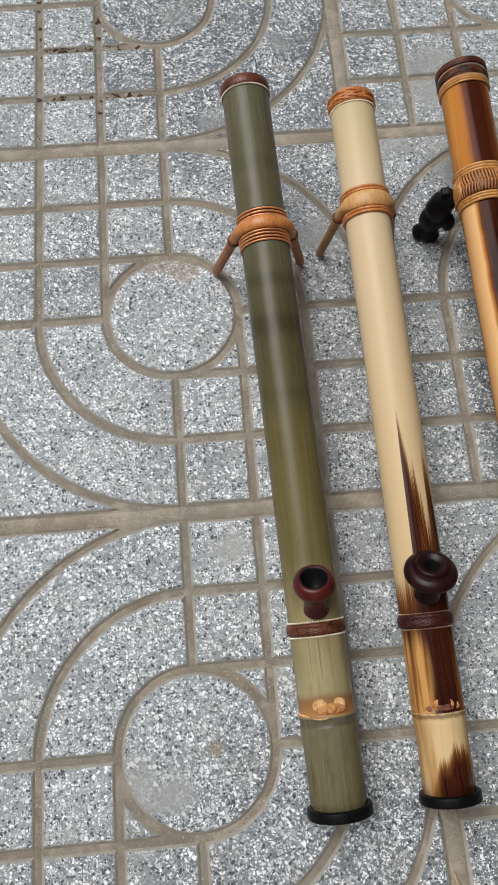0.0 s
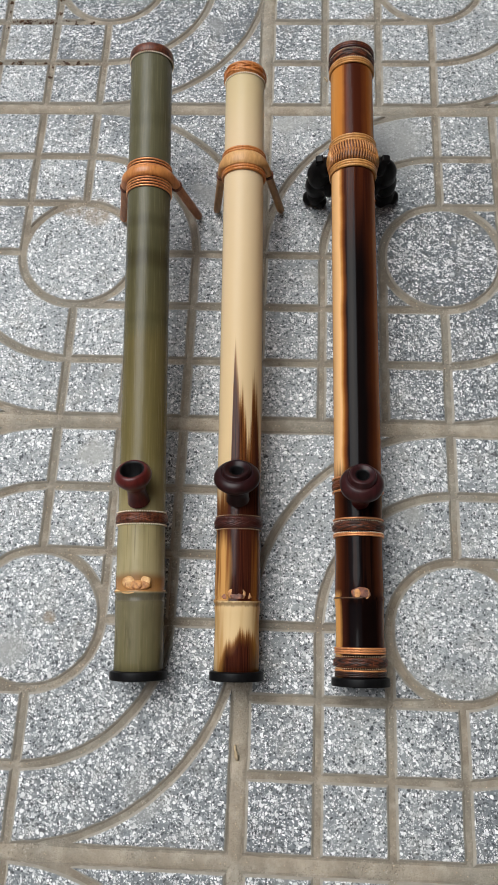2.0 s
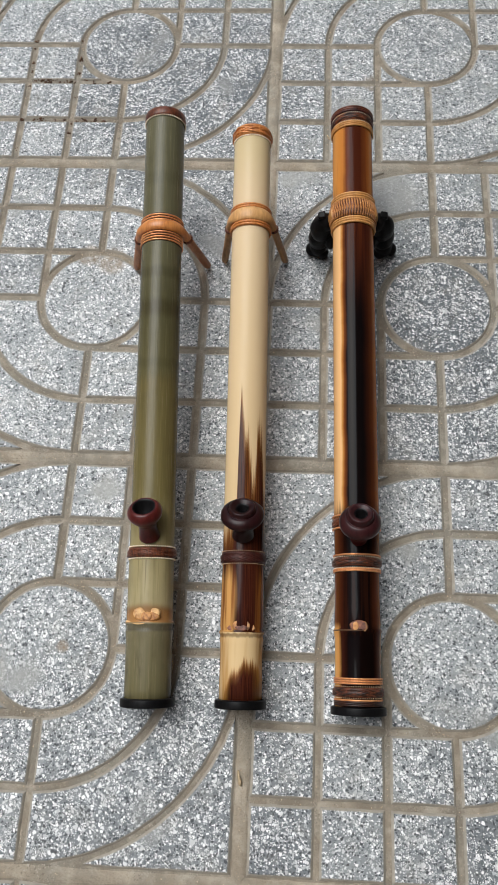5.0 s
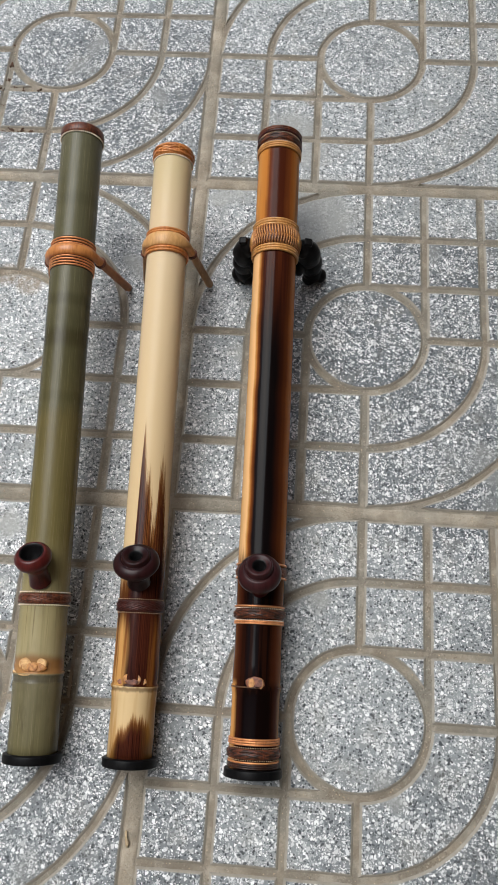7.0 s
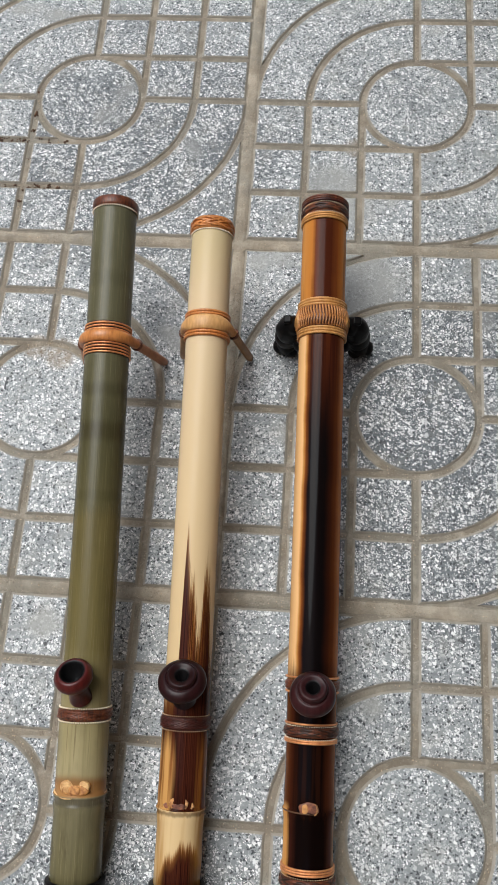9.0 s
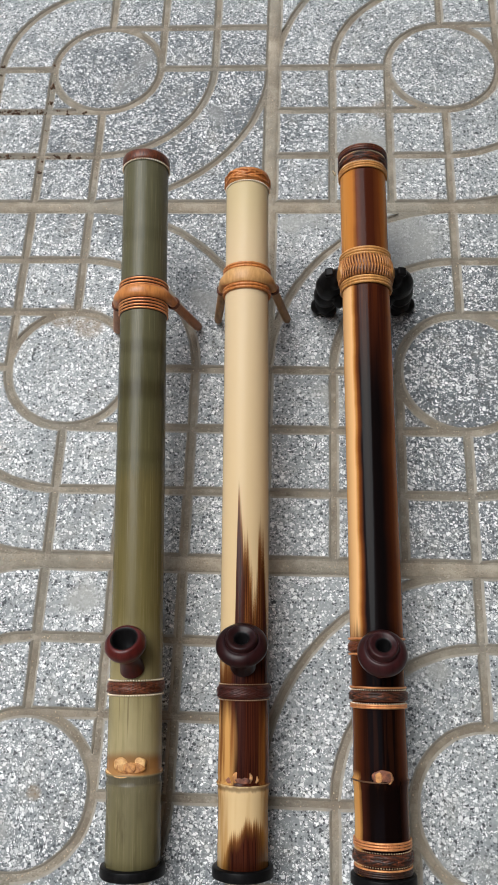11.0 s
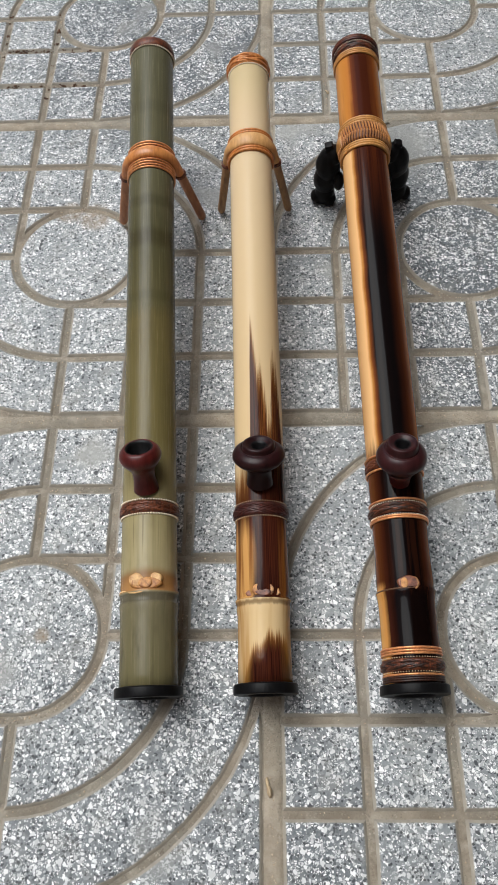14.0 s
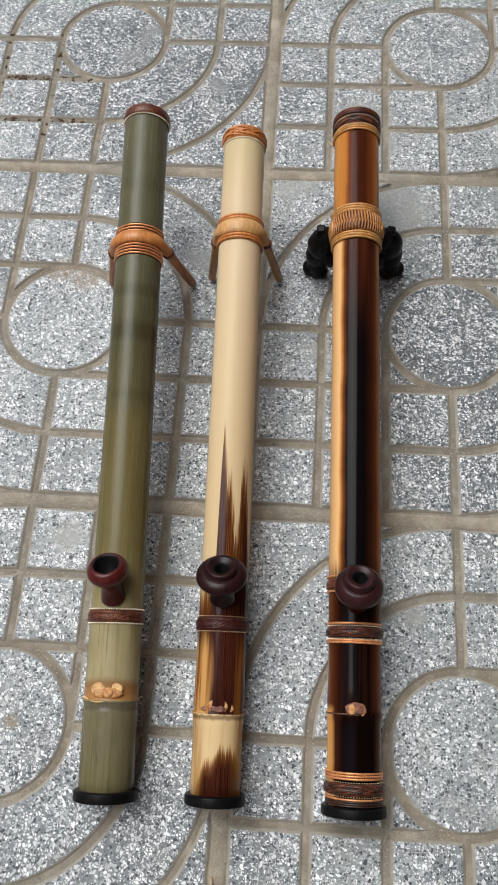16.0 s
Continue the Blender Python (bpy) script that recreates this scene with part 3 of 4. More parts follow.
bm = bmesh.new()
bmesh.ops.create_grid(bm, x_segments=2, y_segments=2, size=60)
ground = part("ground", bm, CEMENT, None, "dusty cement bed that runs on under the slabs", False)
ground.location.z = -0.0062
tagged(ground, category="ground", kind="structure")

# unseen walls on three sides, added to block the sky and darken reflections
for name, x, y, wide, deep, high, mat in (("sky_block_west", -6.2, 1.0, 0.25, 26, 4.2, PLASTER), ("sky_block_east", 1.33, 1.0, 0.25, 26, 8.6, DARK_PLASTER), ("sky_block_south", -2.45, -1.75, 7.25, 0.25, 5.0, PLASTER)):
    bm = bmesh.new()
    bmesh.ops.create_cube(bm, size=1, matrix=Matrix.Translation((x, y, high / 2 - 0.006)) @ Matrix.Diagonal((wide, deep, high, 1)))
    tagged(part(name, bm, mat, None, "unseen plain plastered wall added to block the sky", False), category="wall", kind="structure")

# unseen overhead slab, added to cut off the eastern sky; its edge ends beside the pipes
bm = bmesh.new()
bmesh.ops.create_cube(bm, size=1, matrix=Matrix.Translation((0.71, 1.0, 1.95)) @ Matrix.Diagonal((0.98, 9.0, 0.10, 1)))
tagged(part("sky_block_roof", bm, DARK_PLASTER, None, "unseen dark slab added overhead to block the eastern sky", False), category="roof", kind="structure")

slab_bm = bmesh.new()
bmesh.ops.create_cube(slab_bm, size=1, matrix=Matrix.Translation((0, 0, -0.0191)) @ Matrix.Diagonal((0.389, 0.389, 0.033, 1)))
SLAB = bpy.data.meshes.new("slab")
slab_bm.to_mesh(SLAB)
slab_bm.free()
SLAB.materials.append(CEMENT)

squared, curved = quarter_shapes()
PADS = [pad_mesh("pad", arc(C - GAP, 0, 2 * math.pi, 40)[:-1], 5)]
for quarter in range(4):
    for k, shape in enumerate(squared if quarter % 2 == 0 else curved):
        PADS.append(pad_mesh("pad", turned(shape, quarter), 10 * quarter + k))

for k in range(-3, 6):
    for lengthwise in (True, False):
        if lengthwise and k > 2:
            continue
        bm = bmesh.new()
        n = 160
        rows = []
        for j in range(n + 1):
            u = -1.2 + (3.2 if lengthwise else 2.4) * j / n
            rows.append([])
            for w, z in ((-0.0088, -0.0052), (-0.0062, -0.0026), (-0.0035, -0.0016), (0.0, -0.0013), (0.0035, -0.0016), (0.0062, -0.0026), (0.0088, -0.0052)):
                q = Vector((u * 40, w * 300 + k * 9, 7.0 if lengthwise else 0.0))
                w2 = w + 0.0012 * noise.noise(q)
                h = z + 0.0007 * noise.noise(q * 1.3 + Vector((0, 0, 5)))
                rows[-1].append(bm.verts.new((0.4 * k + w2, u, h) if lengthwise else (u, 0.4 * k + w2, h - 0.0002)))
        for a, b in zip(rows, rows[1:]):
            for j in range(6):
                bm.faces.new((a[j], a[j + 1], b[j + 1], b[j]))
        part("mortar_joint", bm, MORTAR, pavement, "sandy cement mortar joint")

TURNED = {(-1, 1), (-1, -1), (0, -1)}
for i in range(-3, 3):
    for j in range(-3, 5):
        slab = new("paving_slab", SLAB)
        slab.parent = pavement
        slab.matrix_basis = pose(0.2 + 0.4 * i, 0.2 + 0.4 * j, 0, 0, 0, 90 if (i, j) in TURNED else 0)
        for me in PADS:
            pad = new("pad", me)
            pad.parent = slab


# ---------------------------------------------------------------- pipes
def water_pipe(label, tail, slope, lean, radius, length, material, start=0.0):
    """An empty at the tail's axis; local y runs to the mouthpiece. radius: rows of (along, radius)."""
    e = new("bamboo_water_pipe")
    e.matrix_basis = pose(*tail, math.degrees(math.atan(slope)), 0, math.degrees(math.atan(-lean)))
    tagged(e, label, "water pipe", "bamboo water pipes on the pavement")
    rows = list(radius)
    r1, r0 = rows[-1][1], rows[0][1]
    rows += [(length, r1), (length + 0.0004, r1 - 0.0006), (length, r1 - 0.0045), (length - 0.05, r1 - 0.005), (length - 0.0501, 0)]
    rows = [(start, 0), (start, r0)] + rows[1:]
    fine = [rows[0]]
    for (s0, q0), (s1, q1) in zip(rows, rows[1:]):
        cuts = max(1, int((s1 - s0) / 0.012)) if q1 > 0 and q0 > 0 else 1
        fine += [(s0 + (s1 - s0) * k / cuts, q0 + (q1 - q0) * k / cuts) for k in range(1, cuts + 1)]
    rows = fine
    part("culm", lathe(rows, 72, wob=0.006, seed=int(length * 1000)), material, e)
    return e


def tail_cap(parent, r, r_in, s0=-0.004, s1=0.0065):
    part("tail_cap", lathe([(s0 + 0.003, 0), (s0 + 0.003, r - 0.012), (s0 + 0.0027, r - 0.0112), (s0 + 0.0003, r - 0.0105), (s0, r - 0.010), (s0, r - 0.0010), (s0 + 0.0001, r - 0.0006), (s0 + 0.0006, r - 0.0001), (s0 + 0.0010, r), (s1 - 0.0014, r - 0.0002), (s1 - 0.0009, r - 0.0003), (s1 - 0.0004, r - 0.0008), (s1 - 0.0003, r - 0.0012), (s1, r_in + 0.0010), (s1 + 0.0001, r_in + 0.0006), (s1 + 0.0001, r_in - 0.002)], 64),
         RUBBER, parent, "black rubber end cap")


def bowl(parent, s, z, lean, profile, bore, material, label, turn=0.0, spin=0.0):
    """A turned bowl that leans towards the mouthpiece; profile rows (height, radius)."""
    ob = part("bowl", lathe(profile, 48), material, parent, label)
    ob.matrix_basis = pose(0, s, z, 90 - lean, 0, turn)
    top = profile[-1][0]
    part("bore", lathe([(top + 0.0003, bore + 0.0017), (top + 0.0001, bore + 0.0009), (top - 0.002, bore), (top - 0.016, bore * 0.6), (top - 0.0165, bore * 0.25), (top - 0.021, 0)], 32), CHAR, ob, "soot-black bore")
    return ob


def slope_at(e, world):
    return e.matrix_basis.inverted() @ Vector(world)


def saddle(e, s, r, width, thick, feet, wood, stick, labels, stick_r=0.0047):
    """A bent wooden strip over the culm whose narrowed ends are bound to two splayed legs."""
    q = r + thick * 0.6
    ends = []
    for sign, foot in zip((-1, 1), feet):
        root = Vector((q * math.sin(radians(80) * sign), s, q * math.cos(radians(80))))
        f = slope_at(e, foot)
        ends.append((root, (f - root).normalized(), f))
    (r0, d0, _), (r1, d1, _) = ends
    pts = [r0 + d0 * u for u in (0.017, 0.011, 0.005)] + ring_points(s, q, 29, radians(-80), radians(80)) + [r1] + [r1 + d1 * u for u in (0.005, 0.011, 0.017)]

    def narrow(t):
        k = min(1.0, max(0.0, (abs(2 * t - 1) - 0.40) / 0.50))
        return k * k * (3 - 2 * k)

    thickness = lambda t: thick + (stick_r - thick) * narrow(t)
    part("saddle", tube(bmesh.new(), pts, thickness, 12, False, lambda t: (width / 2 + (stick_r * 1.02 - width / 2) * narrow(t)) / thickness(t)), wood, e, labels[0])
    for root, way, f in ends:
        long = (f - root).length
        pts = [root + way * u for u in (0.012, 0.018, 0.022, long * 0.5, long * 0.8, long * 0.97, long)]
        leg = part("leg", tube(bmesh.new(), pts, lambda t: stick_r * (0.96 if t < 0.95 else 0.75), 12), stick, e, labels[1])
        side = way.orthogonal().normalized()
        up = way.cross(side)
        for u in (0.0148, 0.0166):
            pts = [root + way * u + (side * math.cos(t) + up * math.sin(t)) * (stick_r + 0.0004) for t in (2 * math.pi * k / 20 for k in range(20))]
            part("binding", tube(bmesh.new(), pts, 0.0011, 6, True), LEATHER, leg, "dark red-brown cord binding")


def gap_shade_ring(parent, s0, s1, r):
    # dark ring whose colour stands for the shade in the gaps between cords
    part("band_lining", lathe([(s0, r - 0.001), (s0, r + 0.0004), (s1, r + 0.0004), (s1, r - 0.001)], 64), DARK_LEATHER, parent)


def stubs(parent, spec, seed, rough=0.12):
    """Cut branch stubs on a knot: rows of (centre, radii, material, label)."""
    for k, (c0, r0, material, label) in enumerate(spec):
        part("branch_stub", lumps([((c0[0], c0[1], c0[2] - 0.0004), (r0[0] * 1.06, r0[1] * 1.06, r0[2] * 2.4))], seed + k, rough, 0.42), material, parent, label)


# green pipe
g = water_pipe("olive-green bamboo water pipe propped on two wooden legs", (-0.0910, 0.145, 0.0258), 0.1305, -0.0405,
               [(0, 0.0221), (0.03, 0.0219), (0.055, 0.0219), (0.0640, 0.0222), (0.0690, 0.0227), (0.0700, 0.0226), (0.0708, 0.0221), (0.0735, 0.0220), (0.0755, 0.0225), (0.0778, 0.0232), (0.0800, 0.0218), (0.083, 0.0221), (0.10, 0.0219), (0.2, 0.0218), (0.318, 0.0216), (0.323, 0.0218), (0.328, 0.0216), (0.45, 0.0214), (0.62, 0.0213)], 0.628, GREEN, 0.005)
tail_cap(g, 0.0258, 0.0221, 0.0015, 0.0095)
part("knot_ring", tube(bmesh.new(), [(q[0], q[1] - 0.0014 * max(0, q[2] / 0.022) ** 2 + 0.0007 * math.sin(q[0] * 260 + 0.6), q[2]) for q in ring_points(0.0785, 0.0220)], 0.0009, 8, True), SCAR, g, "tan knot ring")
stubs(g, [((0.0005, 0.0832, 0.0208), (0.0122, 0.0044, 0.0018), SCAR_ORANGE, "orange-brown cut branch scar"), ((-0.0068, 0.0862, 0.0203), (0.0054, 0.0050, 0.0022), SCAR, "pale cut branch stub"),
          ((0.0075, 0.0864, 0.0200), (0.0052, 0.0047, 0.0022), SCAR, "pale cut branch stub"), ((0.0003, 0.0836, 0.0216), (0.0054, 0.0040, 0.0019), SCAR_ORANGE, "orange-brown cut branch scar")], 3, 0.06)
braid(0.1385, 0.1482, 0.0219, LEATHER, g, "red-brown plaited leather band", thick=0.0012)
beads(0.1377, 0.0220, 0.0009, g)
beads(0.1491, 0.0220, 0.0009, g)
bowl(g, 0.160, 0.0200, 39, [(-0.002, 0.0102), (0.003, 0.0093), (0.008, 0.0086), (0.013, 0.0086), (0.0165, 0.0094), (0.0195, 0.0112), (0.0225, 0.0137), (0.0260, 0.0159), (0.0295, 0.0166), (0.0325, 0.0157), (0.0348, 0.0138), (0.0362, 0.0123), (0.0358, 0.0108)],
     0.0092, RED_WOOD, "turned red-brown wooden bowl", 4)
gap_shade_ring(g, 0.4690, 0.5015, 0.0213)
for s in (0.4705, 0.4735, 0.4765, 0.4795, 0.4935, 0.4965, 0.4995):
    cord("cord_ring", s, 0.0214, 0.00095, COPPER, g)
saddle(g, 0.4865, 0.0215, 0.0118, 0.0030, [(-0.154, 0.642, 0.003), (-0.0695, 0.6465, 0.003)], RATTAN, LEG_WOOD, ("orange-brown bent wooden saddle", "thin brown stick leg"))
part("rim_band", lathe([(0.6205, 0.0210), (0.6205, 0.0224), (0.6235, 0.0229), (0.6300, 0.0226), (0.6312, 0.0214), (0.6312, 0.0175)], 64), LEATHER, g, "red-brown leather rim")
beads(0.6200, 0.0218, 0.0009, g)

# cream pipe
c = water_pipe("cream bamboo water pipe flamed dark brown towards its base", (-0.0040, 0.145, 0.0242), 0.1195, -0.0228,
               [(0, 0.0206), (0.03, 0.0203), (0.052, 0.0200), (0.062, 0.0203), (0.067, 0.0209), (0.0690, 0.0206), (0.0705, 0.0211), (0.0727, 0.0219), (0.0750, 0.0204), (0.079, 0.0210), (0.10, 0.0206), (0.2, 0.0204), (0.35, 0.0203), (0.613, 0.0201)], 0.616, CREAM, 0.008)
tail_cap(c, 0.0243, 0.0206, 0.0040, 0.0120)
part("knot_ring", tube(bmesh.new(), ring_points(0.0727, 0.0206), 0.0009, 8, True), SCAR_BROWN, c, "browned knot ring")
stubs(c, [((-0.0040, 0.0788, 0.0194), (0.0036, 0.0042, 0.0015), SCAR_ORANGE, "orange-brown cut branch stub"), ((0.0050, 0.0787, 0.0191), (0.0036, 0.0040, 0.0015), SCAR_BROWN, "browned cut branch stub"),
          ((0.0006, 0.0766, 0.0200), (0.0054, 0.0026, 0.0013), SCAR_RED, "dark cut branch stub"), ((0.0094, 0.0772, 0.0170), (0.0034, 0.0032, 0.0012), SCAR_BROWN, "browned cut branch stub"),
          ((-0.0092, 0.0764, 0.0176), (0.0036, 0.0022, 0.0011), SCAR_RED, "dark cut branch stub"), ((0.0014, 0.0804, 0.0197), (0.0024, 0.0026, 0.0011), BARK, "charred cut branch stub")], 5, 0.14)
braid(0.1372, 0.1477, 0.0206, OX_LEATHER, c, "dark red plaited leather band", thick=0.0010)
beads(0.1364, 0.0207 - 0.0004, 0.0006, c, material=DULL_BEAD)
beads(0.1485, 0.0207 - 0.0004, 0.0006, c, material=DULL_BEAD)
bowl(c, 0.163, 0.0185, 38, [(0, 0.0105), (0.007, 0.0098), (0.012, 0.0094), (0.015, 0.0104), (0.0165, 0.0108), (0.0172, 0.0102), (0.0195, 0.0135), (0.0225, 0.0185), (0.0255, 0.0206), (0.0285, 0.0204), (0.0310, 0.0186), (0.0328, 0.0160), (0.0335, 0.0142), (0.0333, 0.0137), (0.0329, 0.0134), (0.0331, 0.0129), (0.0345, 0.0128), (0.0362, 0.0125), (0.0372, 0.0119), (0.0376, 0.0110), (0.0370, 0.0096), (0.0360, 0.0080), (0.0352, 0.0064)],
     0.0050, PLUM_WOOD, "broad turned plum-brown wooden bowl", 0)
for s in (0.4945, 0.4975):
    cord("cord_ring", s, 0.0202, 0.0015, RATTAN, c)
for s in (0.5155, 0.5182):
    cord("cord_ring", s, 0.0202, 0.0014, RATTAN, c)
saddle(c, 0.5065, 0.0204, 0.0155, 0.0024, [(-0.0495, 0.6545, 0.003), (0.0225, 0.6555, 0.003)], PALE_RATTAN, LEG_PALE, ("pale bent rattan saddle", "thin tan stick leg"), 0.0043)
braid(0.6045, 0.6170, 0.0202, RATTAN, c, "orange plaited rattan rim", 6, 2, 0.0012, under=RATTAN)
beads(0.6030, 0.0203, 0.0009, c)

# dark pipe
d = water_pipe("dark lacquered bamboo water pipe with golden flank", (0.1058, 0.140, 0.0248), 0.0980, -0.0186,
               [(0, 0.0218), (0.03, 0.0218), (0.055, 0.0214), (0.076, 0.0217), (0.081, 0.0223), (0.0838, 0.0229), (0.0862, 0.0217), (0.091, 0.0221), (0.115, 0.0215), (0.15, 0.0218), (0.18, 0.0223), (0.3, 0.0221), (0.45, 0.0221), (0.64, 0.0220)], 0.6515, DARK, 0.013)
tail_cap(d, 0.0258, 0.0218, 0.0082, 0.0158)
for s in (0.0364, 0.0384, 0.0404):
    cord("cord_ring", s, 0.0215, 0.0009, COPPER, d)
braid(0.0244, 0.0328, 0.0218, DARK_LEATHER, d, "dark plaited leather band", under=LEATHER)
beads(0.0337, 0.0219 - 0.0002, 0.0006, d, material=DULL_BEAD)
beads(0.0235, 0.0219 - 0.0002, 0.0006, d, material=DULL_BEAD)
cord("cord_ring", 0.0217, 0.0216, 0.0008, COPPER, d)
for s in (0.0172, 0.0187, 0.0202):
    cord("cord_ring", s, 0.0216, 0.0008, DARK_LEATHER, d)
part("knot_ring", tube(bmesh.new(), ring_points(0.0836, 0.0222), 0.0008, 8, True), BARK, d, "dark brown knot ring")
stubs(d, [((-0.0008, 0.0874, 0.0214), (0.0080, 0.0052, 0.0015), SCAR_RED, "reddish cut branch stub"), ((0.0040, 0.0872, 0.0216), (0.0030, 0.0046, 0.0014), SCAR_BROWN, "browned cut branch stub"), ((-0.0040, 0.0874, 0.0216), (0.0030, 0.0042, 0.0013), SCAR_ORANGE, "orange-brown cut branch scar")], 8, 0.05)
braid(0.1432, 0.1512, 0.0219, DARK_LEATHER, d, "dark plaited leather band", under=LEATHER)
for s in (0.1386, 0.1403, 0.1538):
    cord("cord_ring", s, 0.0218, 0.0009, COPPER, d)
beads(0.1416, 0.0220 - 0.0002, 0.0006, d)
beads(0.1520, 0.0220 - 0.0002, 0.0006, d)
braid(0.1815, 0.1898, 0.0222, LEATHER, d, "dark plaited leather band", thick=0.0010)
for s in (0.1798, 0.1920):
    cord("cord_ring", s, 0.0222, 0.0010, COPPER, d)
dark_bowl = bowl(d, 0.169, 0.0205, 28, [(0.0115, 0.0110), (0.0125, 0.0122), (0.015, 0.0128), (0.0180, 0.0160), (0.022, 0.0192), (0.026, 0.0195), (0.030, 0.0178), (0.0325, 0.0150), (0.0332, 0.0136), (0.0330, 0.0131), (0.0326, 0.0128), (0.0328, 0.0123), (0.0345, 0.0121), (0.0375, 0.0119), (0.0390, 0.0114), (0.0395, 0.0104), (0.0390, 0.0090), (0.0382, 0.0076), (0.0374, 0.0062)],
     0.0048, WINE_WOOD, "turned wine-brown wooden bowl", 3)
part("stem", lathe([(-0.002, 0.0078), (0.003, 0.0082), (0.008, 0.0096), (0.0125, 0.0114), (0.0126, 0.0)], 40), RED_WOOD, dark_bowl, "red-brown tapered stem")
for s in (0.5085, 0.5113, 0.5140, 0.5375, 0.5403, 0.5430):
    cord("cord_ring", s, 0.0221, 0.0014, GOLD_RATTAN, d)
wrap = part("wrap_core", lathe([(0.515, 0.021), (0.515, 0.0238), (0.522, 0.0244), (0.530, 0.0244), (0.536, 0.0238), (0.536, 0.021)], 64), LEATHER, d)
STITCH = []
for s0, s1, tw in ((0.5155, 0.5265, 0.05), (0.5250, 0.5360, -0.05)):
    pts = []
    for t in (0, 0.25, 0.5, 0.75, 1):
        b, q = tw * (t - 0.5) + (0.02 if tw > 0 else 0), 0.0242 + 0.0012 * math.sin(math.pi * t)
        pts.append((q * math.sin(b), s0 + (s1 - s0) * t, q * math.cos(b)))
    STITCH.append(part("stitch", tube(bmesh.new(), pts, 0.0010, 6), BROWN_RATTAN, wrap, "golden rattan stitch"))
for first in STITCH:
    for k in range(1, 54):
        one = first.copy()
        scene.collection.objects.link(one)
        one.matrix_basis = Matrix.Rotation(2 * math.pi * k / 54, 4, "Y")
braid(0.6368, 0.6452, 0.0221, DARK_LEATHER, d, "dark plaited leather rim", under=LEATHER)
beads(0.6360, 0.0222 - 0.0002, 0.0006, d)
beads(0.6463, 0.0222 - 0.0002, 0.0006, d)
for s in (0.6290, 0.6315, 0.6338):
    cord("cord_ring", s, 0.0220, 0.0011, GOLD_RATTAN, d)
for s in (0.6482, 0.6505, 0.6526):
    cord("cord_ring", s, 0.0219, 0.0013, OX_LEATHER if s < 0.65 else LEATHER, d)


def claw_leg(parent, sign, foot):
    """A carved black leg: a fin, a lobed body and two toes."""
    f = slope_at(parent, foot)
    top = Vector((sign * 0.0250, 0.524, 0.0))
    at = lambda t, x, y, z: top.lerp(f, t) + Vector((sign * x, y, z))
    spec = [(at(0.10, 0.003, 0.003, -0.003), (0.0085, 0.0100, 0.0110)), (at(0.32, 0.0055, 0.002, 0.0), (0.0125, 0.0125, 0.0215)), (at(0.58, 0.0050, 0.001, 0.0), (0.0118, 0.0118, 0.0200)),
            (at(0.84, 0.002, -0.001, 0.0), (0.0106, 0.0108, 0.0150)), (at(1.0, 0.009, -0.002, 0.0072), (0.0064, 0.0085, 0.0068)), (at(1.0, -0.004, -0.005, 0.0072), (0.0076, 0.0092, 0.0070)),
            (at(0.46, -0.007, -0.007, -0.004), (0.0060, 0.0080, 0.0110))]
    bm = lumps(spec, 11 + sign, 0.05)
    bmesh.ops.create_cube(bm, size=1, matrix=Matrix.Translation(top + Vector((sign * 0.007, 0.005, -0.008))) @ Matrix.Rotation(0.25 * sign, 4, "Y") @ Matrix.Diagonal((0.008, 0.008, 0.022, 1)))
    welded(part("leg", bm, BLACK_WOOD, parent, "black carved stubby leg"), 0.0011)


part("leg_strap", tube(bmesh.new(), ring_points(0.5255, 0.0232, 24, radians(-125), radians(-62)), 0.004, 10, False, 2.1), GOLD_RATTAN, d, "golden rattan strap to the leg")
part("leg_strap", tube(bmesh.new(), ring_points(0.5255, 0.0232, 24, radians(62), radians(125)), 0.004, 10, False, 2.1), GOLD_RATTAN, d, "golden rattan strap to the leg")
claw_leg(d, -1, (0.0615, 0.673, 0.0))
claw_leg(d, 1, (0.1375, 0.675, 0.0))


# ---------------------------------------------------------------- small litter on the pavement
rnd = random.Random(7)
bm = bmesh.new()
for k in range(1700):
    i, j = rnd.choice((-1, 0)), rnd.choice((0, 0, 1, 1, 2))
    u, v = rnd.choice((-3.08, -2, -1, 0, 1, 2, 3.08)) * C, rnd.uniform(-0.198, 0.198)
    if math.hypot(u, v) < 1.05 * C or rnd.random() < 0.3 and abs(u) < 2.5 * C:
        a, r = rnd.uniform(0, 2 * math.pi), rnd.choice((1, 1, 2)) * C
        u, v = r * math.cos(a), r * math.sin(a)
    elif rnd.random() < 0.5:
        u, v = v, u
    off = (rnd.gauss(0, 0.0012), rnd.gauss(0, 0.0012))
    size = rnd.uniform(0.0003, 0.00085)
    deep = -0.0016 if max(abs(u), abs(v)) > 0.194 else -0.0026
    bmesh.ops.create_icosphere(bm, subdivisions=1, radius=size, matrix=Matrix.Translation((0.2 + 0.4 * i + u + off[0], 0.2 + 0.4 * j + v + off[1], deep + size * 0.4)) @ Matrix.Diagonal((1, rnd.uniform(0.7, 1.3), 0.8, 1)))
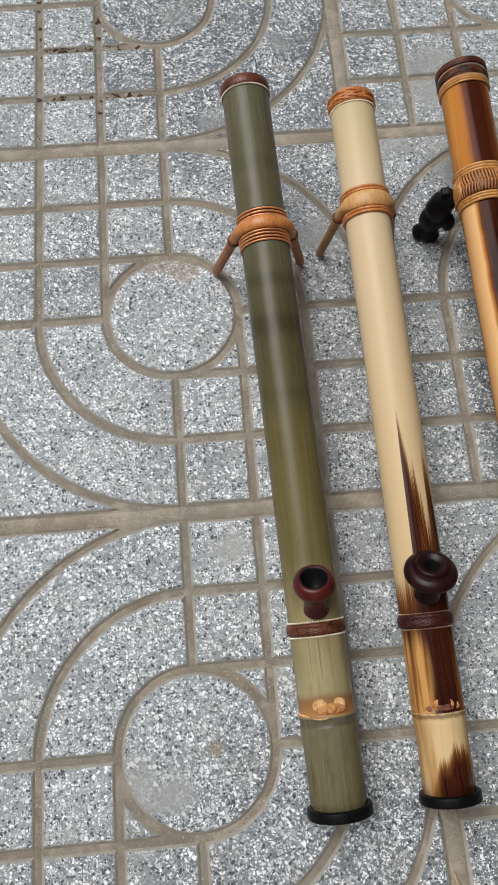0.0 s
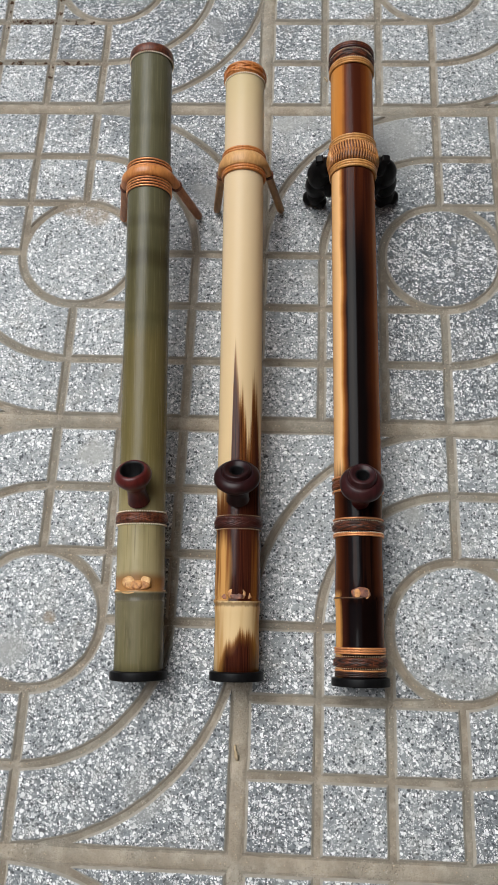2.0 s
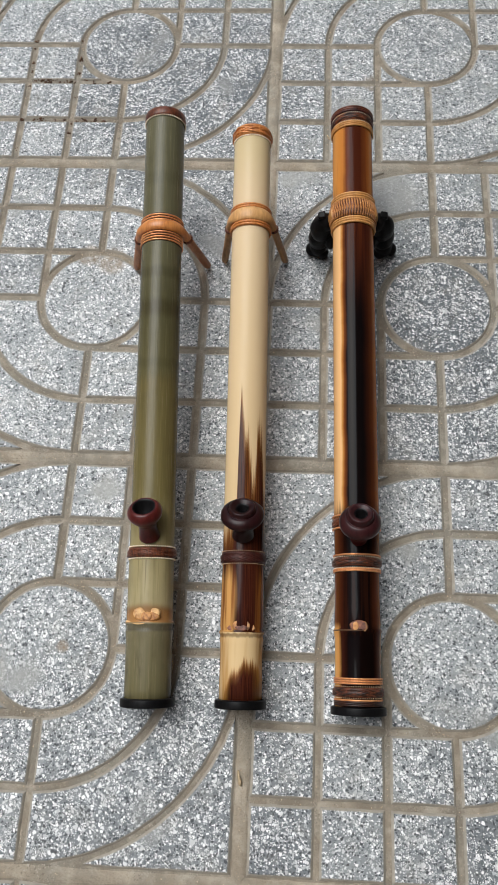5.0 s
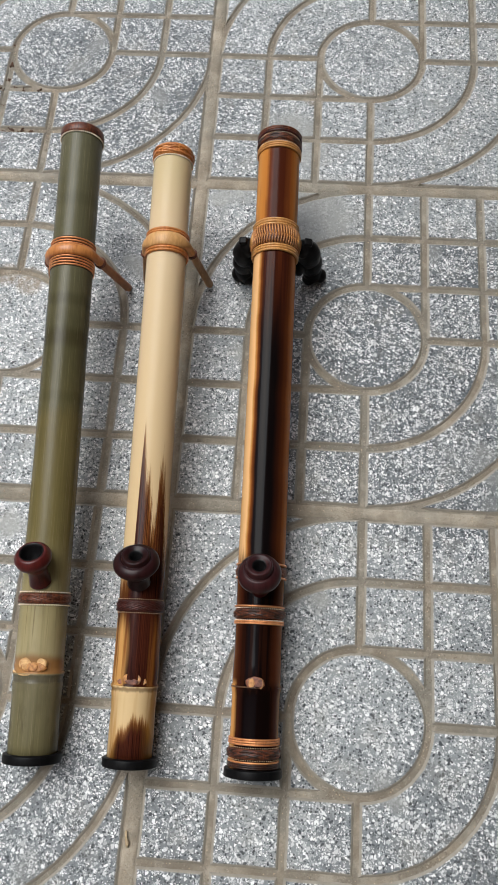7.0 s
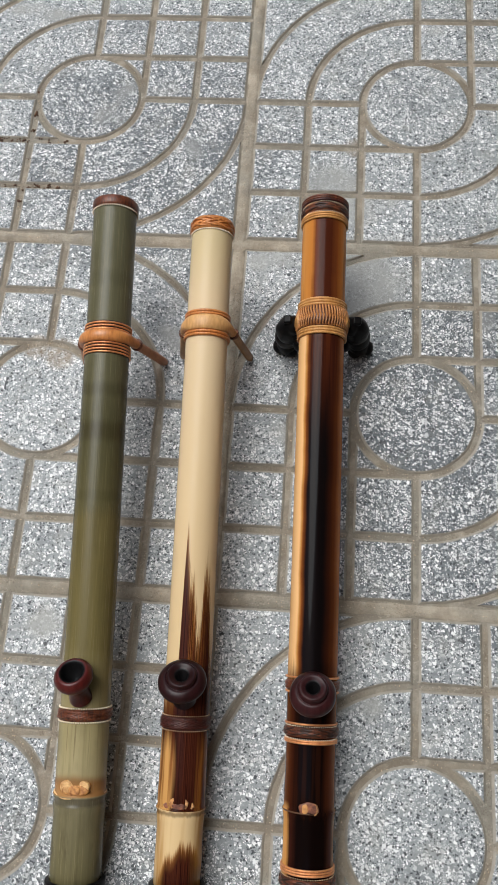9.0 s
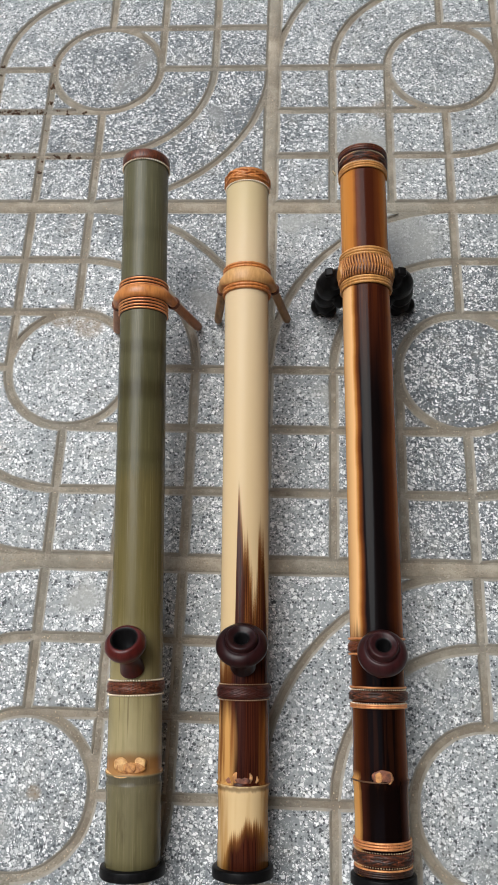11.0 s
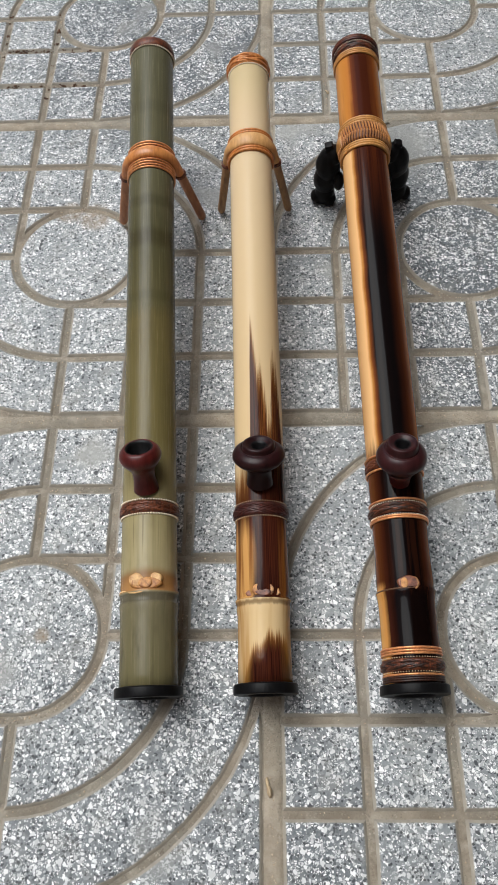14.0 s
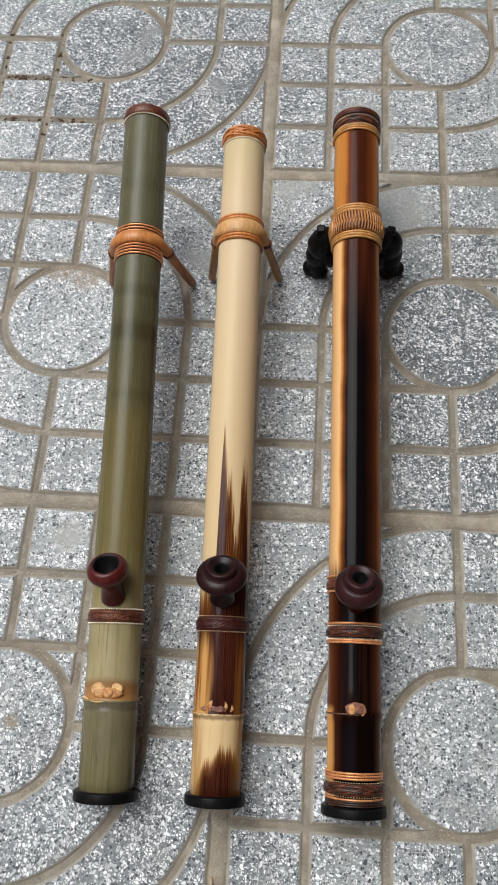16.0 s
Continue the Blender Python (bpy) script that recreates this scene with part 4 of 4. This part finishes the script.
tagged(part("sand_grains", bm, SAND, None, "coarse tan sand grains lying in the grooves"), category="sand", kind="stuff")


def sliver(label, x, y, z, long, wide, turn):
    """A thin dry curl of wood or leaf."""
    bm = bmesh.new()
    rows = []
    for k in range(9):
        t = k / 8
        w = wide * math.sin(math.pi * (0.12 + 0.8 * t)) * (1 + 0.25 * math.sin(9 * t))
        h = 0.0012 * math.sin(math.pi * t)
        rows.append([bm.verts.new((-w / 2, long * (t - 0.5), h + 0.0004)), bm.verts.new((w / 2 + 0.0006 * math.sin(7 * t), long * (t - 0.5), h + 0.0011)), bm.verts.new((0, long * (t - 0.5), h - 0.0002))])
    for a, b in zip(rows, rows[1:]):
        for j in range(3):
            bm.faces.new((a[j], a[(j + 1) % 3], b[(j + 1) % 3], b[j]))
    bm.faces.new(rows[0])
    bm.faces.new(rows[-1][::-1])
    ob = part("dry_sliver", bm, STRAW, None)
    ob.matrix_basis = pose(x, y, z, 0, 0, turn)
    tagged(ob, label, "debris", "dry slivers on the pavement")


sliver("pale dry leaf sliver lying in a mortar joint", -0.003, 0.088, -0.0010, 0.014, 0.0035, 12)
sliver("tiny pale dry stick lying in a slab groove", 0.0715, 0.846, -0.0022, 0.008, 0.0022, 25)

# black soil caught in the grooves
bm = bmesh.new()
for k in range(60):
    along = rnd.choice((0.865, 0.870, 0.935, 0.94, None))
    x, y = (rnd.uniform(-0.33, -0.22), along) if along else (rnd.choice((-0.265, -0.33)), rnd.uniform(0.82, 1.03))
    for n in range(rnd.randint(2, 6)):
        size = rnd.uniform(0.0006, 0.0014)
        at = Matrix.Translation((x + rnd.gauss(0, 0.0016), y + rnd.gauss(0, 0.0016), -0.0024 + size * 0.4))
        bmesh.ops.create_icosphere(bm, subdivisions=1, radius=size, matrix=at @ Matrix.Diagonal((rnd.uniform(0.8, 1.6), rnd.uniform(0.8, 1.6), 0.6, 1)))
tagged(part("soil_crumbs", bm, BARK, None, "dark soil crumbs caught in the slab grooves"), category="soil", kind="stuff")
